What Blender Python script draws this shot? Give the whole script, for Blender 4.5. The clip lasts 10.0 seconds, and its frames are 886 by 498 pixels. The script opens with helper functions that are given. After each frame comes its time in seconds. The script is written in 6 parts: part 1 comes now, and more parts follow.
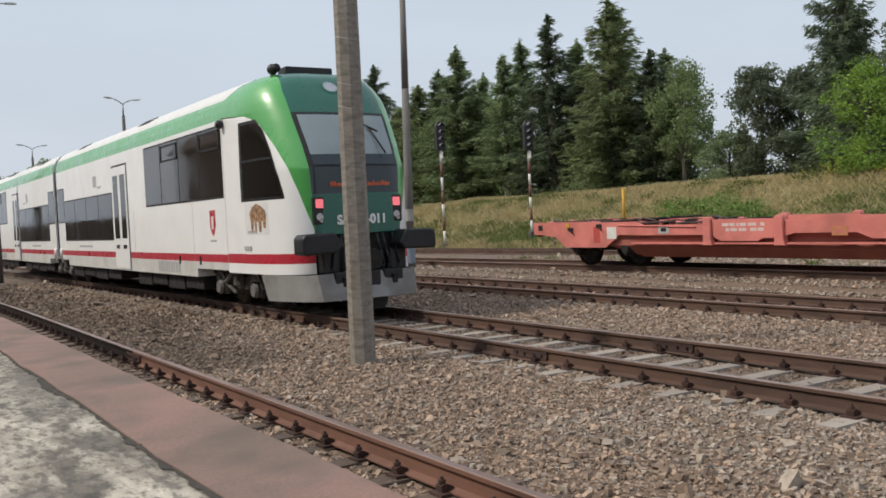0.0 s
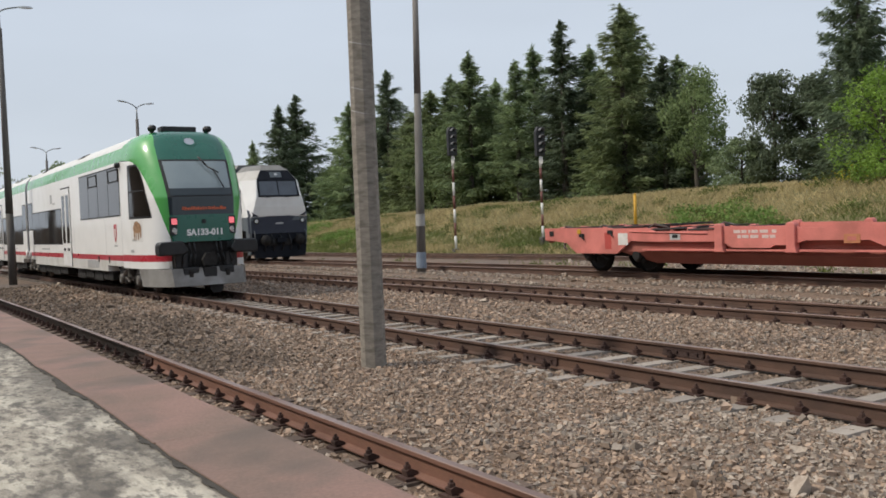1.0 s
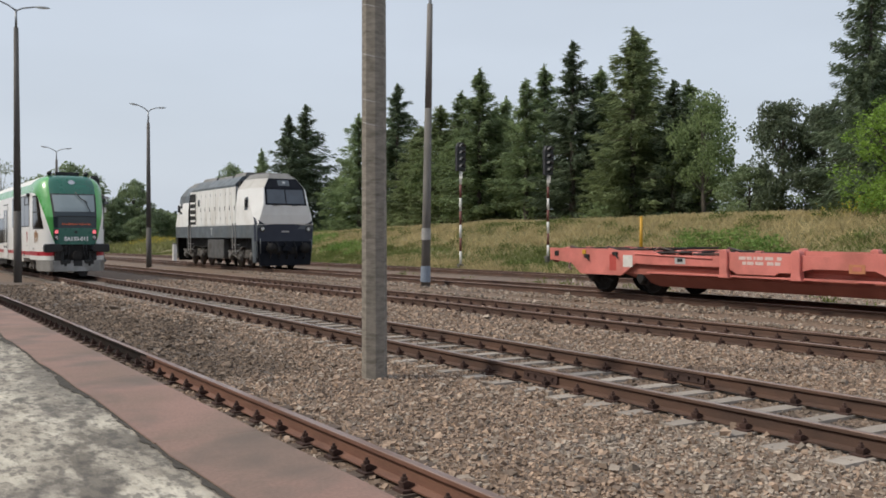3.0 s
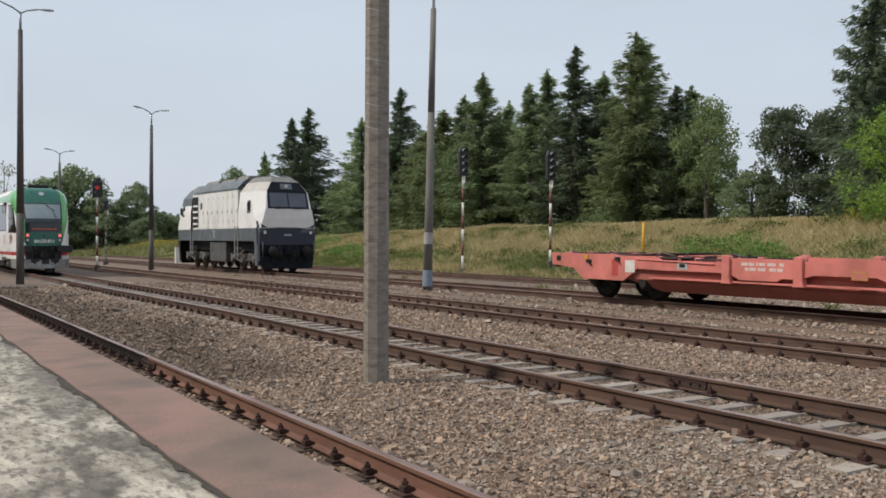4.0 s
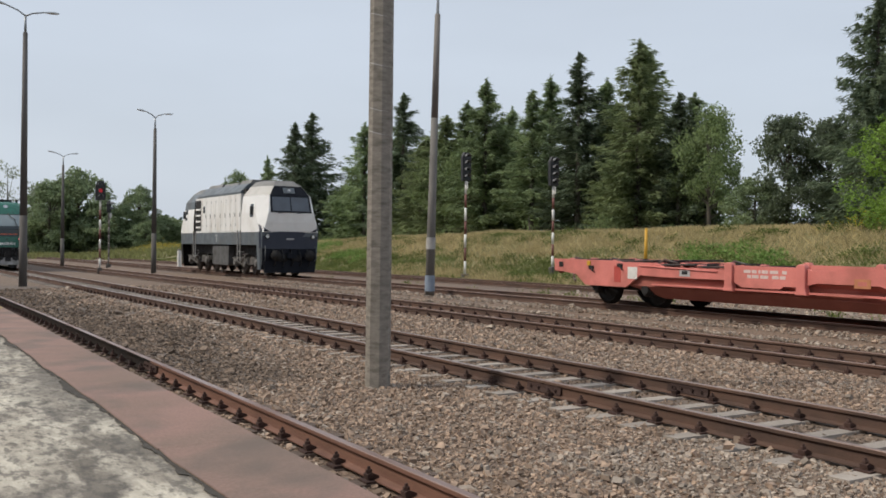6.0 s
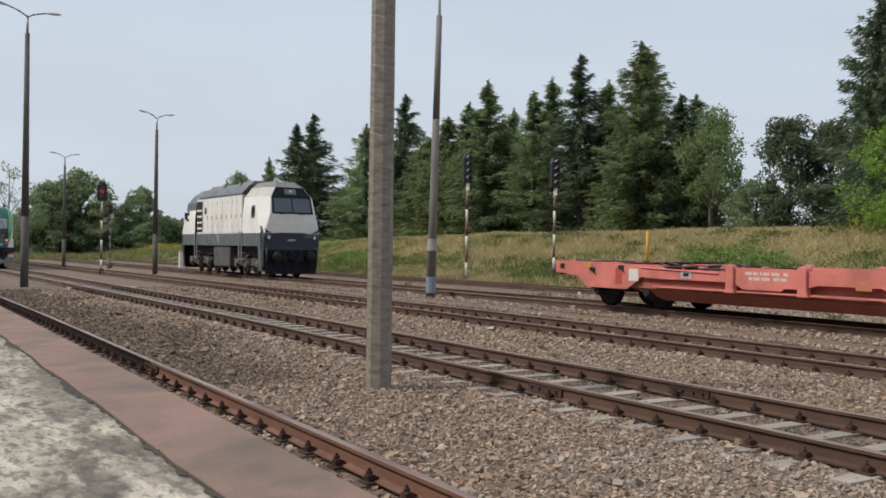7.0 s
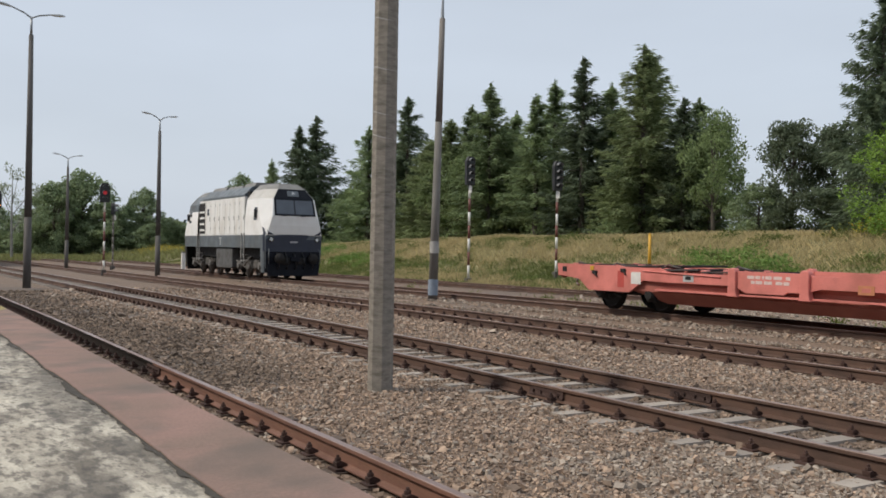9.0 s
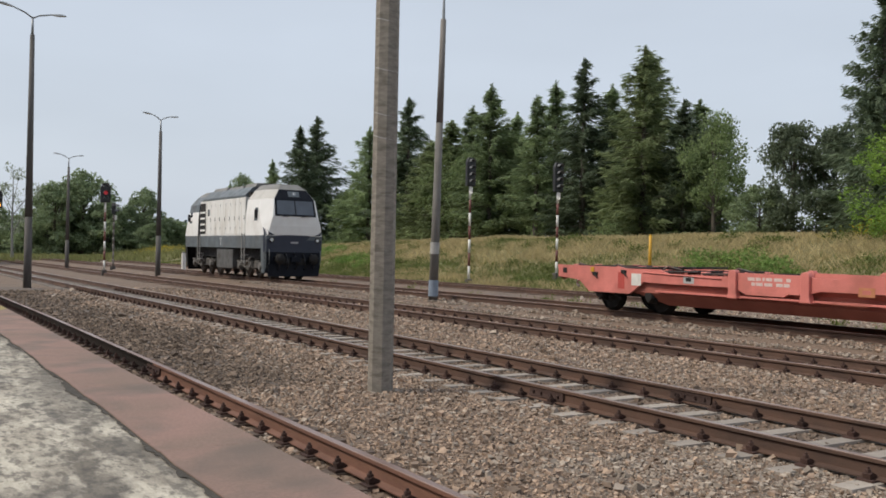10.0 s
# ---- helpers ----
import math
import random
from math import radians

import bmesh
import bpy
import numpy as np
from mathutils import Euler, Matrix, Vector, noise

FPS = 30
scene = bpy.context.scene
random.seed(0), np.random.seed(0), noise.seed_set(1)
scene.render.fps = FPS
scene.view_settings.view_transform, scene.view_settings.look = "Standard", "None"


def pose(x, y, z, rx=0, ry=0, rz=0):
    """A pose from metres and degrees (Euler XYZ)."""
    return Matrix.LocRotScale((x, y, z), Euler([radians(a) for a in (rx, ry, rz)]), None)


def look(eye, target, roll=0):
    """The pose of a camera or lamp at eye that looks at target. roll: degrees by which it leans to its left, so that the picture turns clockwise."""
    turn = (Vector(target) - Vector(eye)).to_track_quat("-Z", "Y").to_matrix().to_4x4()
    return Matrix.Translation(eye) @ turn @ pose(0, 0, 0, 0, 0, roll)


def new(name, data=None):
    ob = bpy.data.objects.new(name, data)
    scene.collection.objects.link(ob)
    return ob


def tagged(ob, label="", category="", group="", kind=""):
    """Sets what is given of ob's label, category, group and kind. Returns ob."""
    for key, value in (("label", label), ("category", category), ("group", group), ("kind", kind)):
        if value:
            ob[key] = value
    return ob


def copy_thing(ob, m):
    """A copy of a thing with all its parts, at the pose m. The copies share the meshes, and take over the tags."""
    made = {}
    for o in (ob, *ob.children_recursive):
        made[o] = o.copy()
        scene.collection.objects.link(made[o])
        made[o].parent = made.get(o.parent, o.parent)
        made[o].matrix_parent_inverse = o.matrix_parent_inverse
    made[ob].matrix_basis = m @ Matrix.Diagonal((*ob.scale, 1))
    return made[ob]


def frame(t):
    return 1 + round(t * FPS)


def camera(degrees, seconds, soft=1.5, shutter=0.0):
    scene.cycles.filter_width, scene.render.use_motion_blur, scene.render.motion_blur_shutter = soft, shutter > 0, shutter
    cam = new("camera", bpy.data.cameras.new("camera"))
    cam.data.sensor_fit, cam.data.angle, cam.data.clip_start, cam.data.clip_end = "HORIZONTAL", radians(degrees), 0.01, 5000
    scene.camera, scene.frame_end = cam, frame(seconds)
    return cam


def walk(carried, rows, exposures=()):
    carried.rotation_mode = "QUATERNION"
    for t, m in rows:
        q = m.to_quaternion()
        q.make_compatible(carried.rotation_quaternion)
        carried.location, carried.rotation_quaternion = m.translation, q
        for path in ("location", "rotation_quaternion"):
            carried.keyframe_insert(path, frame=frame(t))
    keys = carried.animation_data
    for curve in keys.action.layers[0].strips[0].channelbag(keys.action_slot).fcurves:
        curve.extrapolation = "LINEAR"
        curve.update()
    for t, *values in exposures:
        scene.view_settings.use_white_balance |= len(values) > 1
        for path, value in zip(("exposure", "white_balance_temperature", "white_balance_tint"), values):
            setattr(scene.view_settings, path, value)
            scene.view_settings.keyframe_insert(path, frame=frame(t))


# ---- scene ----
# ---------------------------------------------------------------- camera
cam = camera(50.83, 10.0, soft=1.7)
PATH = [
    (0, pose(-0.059, 0.051, 1.652, 87.941, 2.716, 56.992)),
    (0.5, pose(-0.029, 0.027, 1.644, 88.126, 2.577, 57.493)),
    (1, pose(-0.026, 0.027, 1.647, 88.288, 2.333, 57.681)),
    (1.5, pose(-0.017, 0.009, 1.639, 88.587, 1.593, 57.815)),
    (2, pose(-0.011, 0.003, 1.638, 88.765, 0.727, 57.905)),
    (2.5, pose(-0.003, 0.001, 1.639, 89.009, 0.295, 57.957)),
    (4, pose(-0.005, 0.003, 1.637, 89.482, -0.280, 58.151)),
    (4.5, pose(-0.007, 0.001, 1.638, 89.579, -0.404, 58.209)),
    (5, pose(-0.010, 0.004, 1.635, 89.655, -0.523, 58.252)),
    (5.5, pose(-0.007, -0.004, 1.638, 89.735, -0.623, 58.266)),
    (7, pose(-0.004, -0.001, 1.638, 89.891, -0.793, 58.374)),
    (7.5, pose(-0.007, 0.001, 1.637, 89.943, -0.873, 58.422)),
    (8, pose(-0.006, -0.000, 1.638, 89.974, -0.944, 58.435)),
    (8.5, pose(-0.001, 0.001, 1.637, 90.001, -1.006, 58.467)),
    (9, pose(-0.000, 0.000, 1.637, 90.046, -1.014, 58.517)),
    (9.5, pose(0.000, -0.003, 1.639, 90.074, -1.077, 58.505)),
    (10, pose(0.000, -0.000, 1.639, 90.097, -1.162, 58.545)),
]
walk(cam, PATH)

# ---------------------------------------------------------------- sky, sun, exposure
SUN_FROM = Vector((-0.32, -0.72, 0.85)).normalized()
world = bpy.data.worlds.new("hazy_sky")
scene.world = world
world.use_nodes = True
wt = world.node_tree
sky = wt.nodes.new("ShaderNodeTexSky")
sky.sky_type = "NISHITA"
sky.sun_disc = False
sky.sun_elevation = math.asin(SUN_FROM.z)
sky.sun_rotation = math.atan2(SUN_FROM.x, SUN_FROM.y)
sky.dust_density = 4.0
sky.air_density = 1.0
veil = wt.nodes.new("ShaderNodeMix")
veil.data_type = "RGBA"
veil.inputs["Factor"].default_value = 0.82
veil.inputs["B"].default_value = (5.1, 5.62, 6.35, 1)
wt.links.new(sky.outputs[0], veil.inputs["A"])
tc = wt.nodes.new("ShaderNodeTexCoord")
mp = wt.nodes.new("ShaderNodeMapping")
mp.inputs["Scale"].default_value = (1.2, 1.2, 4.0)
cl = wt.nodes.new("ShaderNodeTexNoise")
cl.inputs["Scale"].default_value = 1.6
cl.inputs["Detail"].default_value = 4.0
ramp = wt.nodes.new("ShaderNodeMapRange")
ramp.inputs["From Min"].default_value, ramp.inputs["From Max"].default_value = 0.3, 0.7
ramp.inputs["To Min"].default_value, ramp.inputs["To Max"].default_value = 0.94, 1.05
mul = wt.nodes.new("ShaderNodeMix")
mul.data_type, mul.blend_type = "RGBA", "MULTIPLY"
mul.inputs["Factor"].default_value = 1.0
wt.links.new(tc.outputs["Generated"], mp.inputs["Vector"])
wt.links.new(mp.outputs[0], cl.inputs["Vector"])
wt.links.new(cl.outputs["Fac"], ramp.inputs["Value"])
wt.links.new(veil.outputs["Result"], mul.inputs["A"])
wt.links.new(ramp.outputs[0], mul.inputs["B"])
bgn = wt.nodes["Background"]
bgn.inputs["Strength"].default_value = 0.13
wt.links.new(mul.outputs["Result"], bgn.inputs["Color"])

sun = new("sun", bpy.data.lights.new("sun", "SUN"))
sun.data.energy, sun.data.angle, sun.data.color = 2.8, radians(6), (1.0, 0.92, 0.80)
sun.matrix_world = look(SUN_FROM * 100, (0, 0, 0))
scene.view_settings.exposure = 0.0

# ---------------------------------------------------------------- materials


def mat(name, base, rough=0.7, metal=0.0, other=None, scale=6.0, amount=0.5, fine=60.0, bump=0.2, bump_scale=40.0,
        dirt=None, dirt_scale=1.2, dirt_amount=0.0, stretch=(1, 1, 1), vary=0.0, island=0.0, coat=0.0, spec=0.5, glow=None, glow_strength=0.0, specks=False, through_light=0.0):
    """A surface of two tones in coarse and fine noise, with stains, relief and a spread of tone from piece to piece."""
    m = bpy.data.materials.new(name)
    m.use_nodes = True
    nt = m.node_tree
    b = nt.nodes["Principled BSDF"]
    N = nt.nodes.new
    co = N("ShaderNodeTexCoord")
    mapping = N("ShaderNodeMapping")
    mapping.inputs["Scale"].default_value = stretch
    nt.links.new(co.outputs["Object"], mapping.inputs["Vector"])

    def noise_fac(sc, detail, lo, hi):
        n = N("ShaderNodeTexNoise")
        n.inputs["Scale"].default_value, n.inputs["Detail"].default_value = sc, detail
        nt.links.new(mapping.outputs[0], n.inputs["Vector"])
        r = N("ShaderNodeMapRange")
        r.inputs["From Min"].default_value, r.inputs["From Max"].default_value = lo, hi
        nt.links.new(n.outputs["Fac"], r.inputs["Value"])
        return r.outputs[0], n

    def mixed(a, bcol, fac, factor=1.0, blend="MIX"):
        x = N("ShaderNodeMix")
        x.data_type, x.blend_type = "RGBA", blend
        if fac is None:
            x.inputs["Factor"].default_value = factor
        elif factor != 1.0:
            k = N("ShaderNodeMath")
            k.operation = "MULTIPLY"
            k.inputs[1].default_value = factor
            nt.links.new(fac, k.inputs[0])
            nt.links.new(k.outputs[0], x.inputs["Factor"])
        else:
            nt.links.new(fac, x.inputs["Factor"])
        for slot, v in (("A", a), ("B", bcol)):
            if isinstance(v, tuple):
                x.inputs[slot].default_value = (*v, 1)
            else:
                nt.links.new(v, x.inputs[slot])
        return x.outputs["Result"]

    other = other or tuple(c * 0.7 for c in base)
    coarse, _ = noise_fac(scale, 5, 0.35, 0.65)
    grain, grain_node = noise_fac(fine, 3, 0.3, 0.7)
    col = mixed(base, other, coarse, amount)
    col = mixed(col, mixed(col, (0.35, 0.35, 0.35), None, 1.0, "MULTIPLY"), grain, amount * 0.35)
    if dirt:
        d, _ = noise_fac(dirt_scale, 6, 0.5, 0.68)
        col = mixed(col, dirt, d, dirt_amount)
    if specks:
        big = N("ShaderNodeTexNoise")
        big.inputs["Scale"].default_value, big.inputs["Detail"].default_value, big.inputs["Roughness"].default_value = 1.35, 9, 0.70
        nt.links.new(mapping.outputs[0], big.inputs["Vector"])
        rb = N("ShaderNodeMapRange")
        rb.inputs["From Min"].default_value, rb.inputs["From Max"].default_value = 0.48, 0.575
        nt.links.new(big.outputs["Fac"], rb.inputs["Value"])
        col = mixed(col, (0.125, 0.108, 0.088), rb.outputs[0], 0.92)
        s, _ = noise_fac(3.4, 9, 0.47, 0.60)
        col = mixed(col, (0.24, 0.215, 0.185), s, 0.35)
        s, _ = noise_fac(26, 4, 0.50, 0.62)
        col = mixed(col, (0.09, 0.08, 0.07), s, 0.7)
        s, _ = noise_fac(11, 8, 0.56, 0.66)
        col = mixed(col, (0.055, 0.05, 0.045), s, 0.6)
    for spread, node, out in ((vary, "ShaderNodeObjectInfo", "Random"), (island, "ShaderNodeNewGeometry", "Random Per Island")):
        if spread:
            r = N("ShaderNodeMapRange")
            r.inputs["To Min"].default_value, r.inputs["To Max"].default_value = 1 - spread, 1 + spread
            nt.links.new(N(node).outputs[out], r.inputs["Value"])
            hsv = N("ShaderNodeHueSaturation")
            nt.links.new(r.outputs[0], hsv.inputs["Value"])
            nt.links.new(col, hsv.inputs["Color"])
            col = hsv.outputs["Color"]
    nt.links.new(col, b.inputs["Base Color"])
    rr = N("ShaderNodeMapRange")
    rr.inputs["To Min"].default_value, rr.inputs["To Max"].default_value = max(0.02, rough - 0.08), min(1, rough + 0.1)
    nt.links.new(coarse, rr.inputs["Value"])
    nt.links.new(rr.outputs[0], b.inputs["Roughness"])
    b.inputs["Metallic"].default_value = metal
    b.inputs["Specular IOR Level"].default_value = spec
    b.inputs["Coat Weight"].default_value = coat
    b.inputs["Coat Roughness"].default_value = 0.12
    if bump:
        bn = N("ShaderNodeTexNoise")
        bn.inputs["Scale"].default_value, bn.inputs["Detail"].default_value = bump_scale, 5
        nt.links.new(mapping.outputs[0], bn.inputs["Vector"])
        bp = N("ShaderNodeBump")
        bp.inputs["Strength"].default_value, bp.inputs["Distance"].default_value = bump, 0.01
        nt.links.new(bn.outputs["Fac"], bp.inputs["Height"])
        nt.links.new(bp.outputs[0], b.inputs["Normal"])
    if through_light:
        thin = N("ShaderNodeBsdfTranslucent")
        nt.links.new(col, thin.inputs["Color"])
        both = N("ShaderNodeMixShader")
        both.inputs[0].default_value = through_light
        nt.links.new(b.outputs[0], both.inputs[1])
        nt.links.new(thin.outputs[0], both.inputs[2])
        nt.links.new(both.outputs[0], nt.nodes["Material Output"].inputs["Surface"])
    if glow:
        b.inputs["Emission Color"].default_value = (*glow, 1)
        b.inputs["Emission Strength"].default_value = glow_strength
    return m


M = {}
# Ground kept darker than its stones to paint the shadow between them.
M["ballast"] = mat("ballast", (0.22, 0.155, 0.11), 0.95, other=(0.118, 0.082, 0.06), scale=22, amount=0.9, fine=90, bump=1.0, bump_scale=26,
                   dirt=(0.12, 0.095, 0.08), dirt_scale=0.35, dirt_amount=0.65)
M["ballast_dark"] = mat("oily_ballast", (0.15, 0.115, 0.092), 0.95, other=(0.075, 0.06, 0.05), scale=18, amount=0.9, fine=90, bump=0.9, bump_scale=28, dirt=(0.21, 0.165, 0.13), dirt_scale=0.9, dirt_amount=0.6)
M["stone_brown"] = mat("brown_ballast_stone", (0.375, 0.27, 0.194), 0.9, other=(0.215, 0.158, 0.12), scale=14, amount=0.8, fine=80, bump=0.3, island=0.46)
M["stone_grey"] = mat("grey_ballast_stone", (0.395, 0.332, 0.27), 0.9, other=(0.25, 0.20, 0.16), scale=14, amount=0.8, fine=80, bump=0.3, island=0.38)
M["stone_dark"] = mat("oily_ballast_stone", (0.215, 0.158, 0.116), 0.9, other=(0.12, 0.09, 0.068), scale=14, amount=0.8, fine=80, bump=0.3, island=0.6)
M["rust_rail"] = mat("rusty_rail", (0.135, 0.076, 0.053), 0.75, 0.2, other=(0.07, 0.045, 0.036), scale=5, fine=120, amount=0.8, bump=0.3, stretch=(0.3, 1, 1))
M["rust_bright"] = mat("bright_rust_rail", (0.225, 0.115, 0.08), 0.7, 0.2, other=(0.12, 0.062, 0.045), scale=4, fine=120, amount=0.8, bump=0.3, stretch=(0.3, 1, 1))
M["oily_rail"] = mat("oily_black_rail", (0.018, 0.014, 0.012), 0.85, 0.0, other=(0.032, 0.022, 0.018), scale=5, fine=120, amount=0.8, bump=0.3, stretch=(0.3, 1, 1), spec=0.15)
M["rail_head"] = mat("worn_rail_head", (0.36, 0.27, 0.23), 0.35, 0.7, other=(0.22, 0.14, 0.11), scale=3, amount=0.7, bump=0.05, stretch=(0.2, 1, 1))
M["rail_head_rusty"] = mat("rusty_rail_head", (0.33, 0.235, 0.20), 0.42, 0.5, other=(0.16, 0.09, 0.065), scale=3, amount=0.7, bump=0.1, stretch=(0.2, 1, 1))
M["clip"] = mat("rusty_clip", (0.075, 0.042, 0.034), 0.8, 0.3, scale=30, bump=0.3, vary=0.3)
M["sleeper"] = mat("concrete_sleeper", (0.34, 0.295, 0.252), 0.9, other=(0.25, 0.22, 0.19), scale=5, fine=90, amount=0.6, bump=0.3, vary=0.2)
M["wood_sleeper"] = mat("timber_sleeper", (0.12, 0.085, 0.065), 0.9, scale=5, stretch=(6, 0.6, 6), bump=0.5, vary=0.25)
M["platform"] = mat("weathered_concrete", (0.60, 0.55, 0.455), 0.95, other=(0.36, 0.32, 0.26), scale=4.5, fine=30, amount=0.9, bump=0.7, bump_scale=45,
                    dirt=(0.085, 0.08, 0.07), dirt_scale=2.1, dirt_amount=0.9, stretch=(0.55, 1.2, 1), specks=True)
M["red_edge"] = mat("red_painted_concrete", (0.282, 0.168, 0.135), 0.85, other=(0.215, 0.15, 0.12), scale=1.7, fine=60, amount=0.9, bump=0.3, bump_scale=60,
                    dirt=(0.13, 0.10, 0.082), dirt_scale=1.9, dirt_amount=0.9)
M["moss"] = mat("yellow_lichen", (0.30, 0.25, 0.10), 0.95, scale=8, bump=0.4)
M["joint"] = mat("dirty_joint", (0.06, 0.052, 0.042), 0.95, scale=12, bump=0.6)
M["pole"] = mat("old_concrete", (0.29, 0.262, 0.225), 0.95, other=(0.17, 0.152, 0.128), scale=2.6, fine=9, amount=0.6, bump=0.5, bump_scale=6,
                stretch=(2.6, 2.6, 7), dirt=(0.10, 0.088, 0.072), dirt_scale=2.2, dirt_amount=0.6)
M["pole_mid"] = mat("grey_weathered_concrete", (0.125, 0.116, 0.107), 0.9, other=(0.08, 0.075, 0.07), scale=4, amount=0.6, bump=0.3, stretch=(1, 1, 0.2))
M["pole_pale"] = mat("faded_pale_paint", (0.40, 0.39, 0.37), 0.8, scale=6, amount=0.5, bump=0.1)
M["pole_light"] = mat("pale_concrete", (0.20, 0.183, 0.168), 0.9, other=(0.135, 0.122, 0.112), scale=4, amount=0.6, bump=0.3, stretch=(1, 1, 0.2))
M["mast_pale"] = mat("pale_mast_concrete", (0.18, 0.17, 0.155), 0.9, other=(0.13, 0.122, 0.112), scale=4, amount=0.7, bump=0.3, stretch=(1, 1, 0.3))
M["pole_dark"] = mat("dark_weathered_concrete", (0.115, 0.105, 0.098), 0.85, other=(0.07, 0.065, 0.06), scale=4, amount=0.6, bump=0.3, stretch=(1, 1, 0.2))
M["galv"] = mat("galvanised_steel", (0.30, 0.31, 0.32), 0.5, 0.7, scale=8, amount=0.3, bump=0.05)
M["lamp_glass"] = mat("lamp_cover", (0.55, 0.58, 0.6), 0.35, scale=8, amount=0.2, bump=0)
M["blue"] = mat("blue_paint", (0.24, 0.29, 0.36), 0.6, scale=8, amount=0.4)
M["white"] = mat("white_sign_paint", (0.72, 0.70, 0.66), 0.6, scale=9, amount=0.35, bump=0.05)
M["signal_red"] = mat("red_sign_paint", (0.17, 0.062, 0.048), 0.6, scale=9, amount=0.5, bump=0.05)
M["black"] = mat("black_paint", (0.018, 0.018, 0.02), 0.55, scale=9, amount=0.4, bump=0.05)
# Black hoods painted grey to carry the glint on their tops.
M["hood"] = mat("glint_grey_black_paint", (0.15, 0.15, 0.155), 0.5, scale=9, amount=0.4, bump=0.05)
M["yellow"] = mat("yellow_paint", (0.62, 0.34, 0.03), 0.6, scale=9, amount=0.4, bump=0.05)
M["red_lamp"] = mat("red_lamp", (0.25, 0.01, 0.015), 0.3, bump=0, glow=(1.0, 0.05, 0.07), glow_strength=0.22)
M["orange_lamp"] = mat("orange_lamp", (0.8, 0.3, 0.03), 0.3, bump=0, glow=(1.0, 0.42, 0.06), glow_strength=2.0)
M["lens"] = mat("dark_lens", (0.02, 0.02, 0.022), 0.15, bump=0)
M["grass"] = mat("dry_grass_ground", (0.27, 0.225, 0.11), 0.95, other=(0.13, 0.125, 0.05), scale=0.35, fine=14, amount=0.8, bump=0.9, bump_scale=9,
                 dirt=(0.075, 0.10, 0.028), dirt_scale=0.16, dirt_amount=0.8)
M["blade_dry"] = mat("dry_grass_blades", (0.54, 0.44, 0.235), 0.9, other=(0.38, 0.315, 0.155), scale=0.5, fine=6, amount=0.8, bump=0, island=0.35, through_light=0.35)
M["blade_green"] = mat("green_grass_blades", (0.18, 0.205, 0.06), 0.9, other=(0.10, 0.14, 0.035), scale=0.5, fine=6, amount=0.8, bump=0, island=0.35, through_light=0.35)
M["weed"] = mat("green_weeds", (0.22, 0.33, 0.085), 0.85, other=(0.12, 0.21, 0.045), scale=2, amount=0.7, bump=0, island=0.4, through_light=0.35)
M["flower"] = mat("yellow_flowers", (0.55, 0.43, 0.04), 0.8, scale=2, amount=0.5, bump=0, island=0.3)
M["bark"] = mat("tree_bark", (0.10, 0.085, 0.07), 0.95, scale=6, stretch=(2, 2, 0.4), bump=0.8)
M["pale_bark"] = mat("pale_bark", (0.26, 0.255, 0.235), 0.9, scale=6, stretch=(2, 2, 0.6), bump=0.5)
M["needles"] = mat("spruce_needles", (0.27, 0.345, 0.17), 0.8, other=(0.185, 0.245, 0.125), scale=0.6, fine=8, amount=0.8, bump=0, island=0.28, vary=0.2, through_light=0.5)
M["needles_dark"] = mat("dark_spruce_needles", (0.155, 0.20, 0.115), 0.8, other=(0.095, 0.13, 0.078), scale=0.6, fine=8, amount=0.8, bump=0, island=0.28, vary=0.15, through_light=0.4)
M["larch"] = mat("light_needles", (0.265, 0.32, 0.15), 0.8, other=(0.18, 0.225, 0.108), scale=0.6, fine=8, amount=0.8, bump=0, island=0.28, vary=0.2, through_light=0.5)
M["leaf"] = mat("green_leaves", (0.22, 0.285, 0.12), 0.7, other=(0.13, 0.18, 0.075), scale=0.5, fine=6, amount=0.8, bump=0, island=0.3, vary=0.15, through_light=0.5)
# Leaf green lightened so its colour stands in for distance haze.
M["leaf_hazed"] = mat("hazed_green_leaves", (0.27, 0.34, 0.18), 0.7, other=(0.17, 0.225, 0.12), scale=0.4, fine=5, amount=0.8, bump=0, island=0.3, through_light=0.4)
M["leaf_grey"] = mat("grey_green_leaves", (0.15, 0.185, 0.11), 0.7, other=(0.085, 0.115, 0.066), scale=0.5, fine=6, amount=0.8, bump=0, island=0.3, through_light=0.4)
M["birch_leaf"] = mat("pale_birch_leaves", (0.36, 0.40, 0.30), 0.6, other=(0.25, 0.29, 0.21), scale=0.5, fine=6, amount=0.8, bump=0, island=0.3, through_light=0.4)
M["meadow"] = mat("dull_meadow_grass", (0.27, 0.27, 0.11), 0.9, other=(0.17, 0.19, 0.07), scale=0.3, fine=5, amount=0.8, bump=0, island=0.3, through_light=0.35)
M["leaf_bright"] = mat("bright_green_leaves", (0.26, 0.40, 0.065), 0.65, other=(0.16, 0.28, 0.045), scale=0.5, fine=6, amount=0.8, bump=0, island=0.3, through_light=0.4)
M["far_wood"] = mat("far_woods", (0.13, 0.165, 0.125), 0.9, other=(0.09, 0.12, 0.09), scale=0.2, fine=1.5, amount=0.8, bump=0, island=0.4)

# ---------------------------------------------------------------- mesh tools


def link_mesh(name, bm, material, smooth=False):
    me = bpy.data.meshes.new(name)
    bmesh.ops.recalc_face_normals(bm, faces=bm.faces)
    bm.to_mesh(me)
    bm.free()
    for m in material if isinstance(material, (list, tuple)) else [material]:
        me.materials.append(m)
    if smooth:
        me.polygons.foreach_set("use_smooth", [True] * len(me.polygons))
    return me


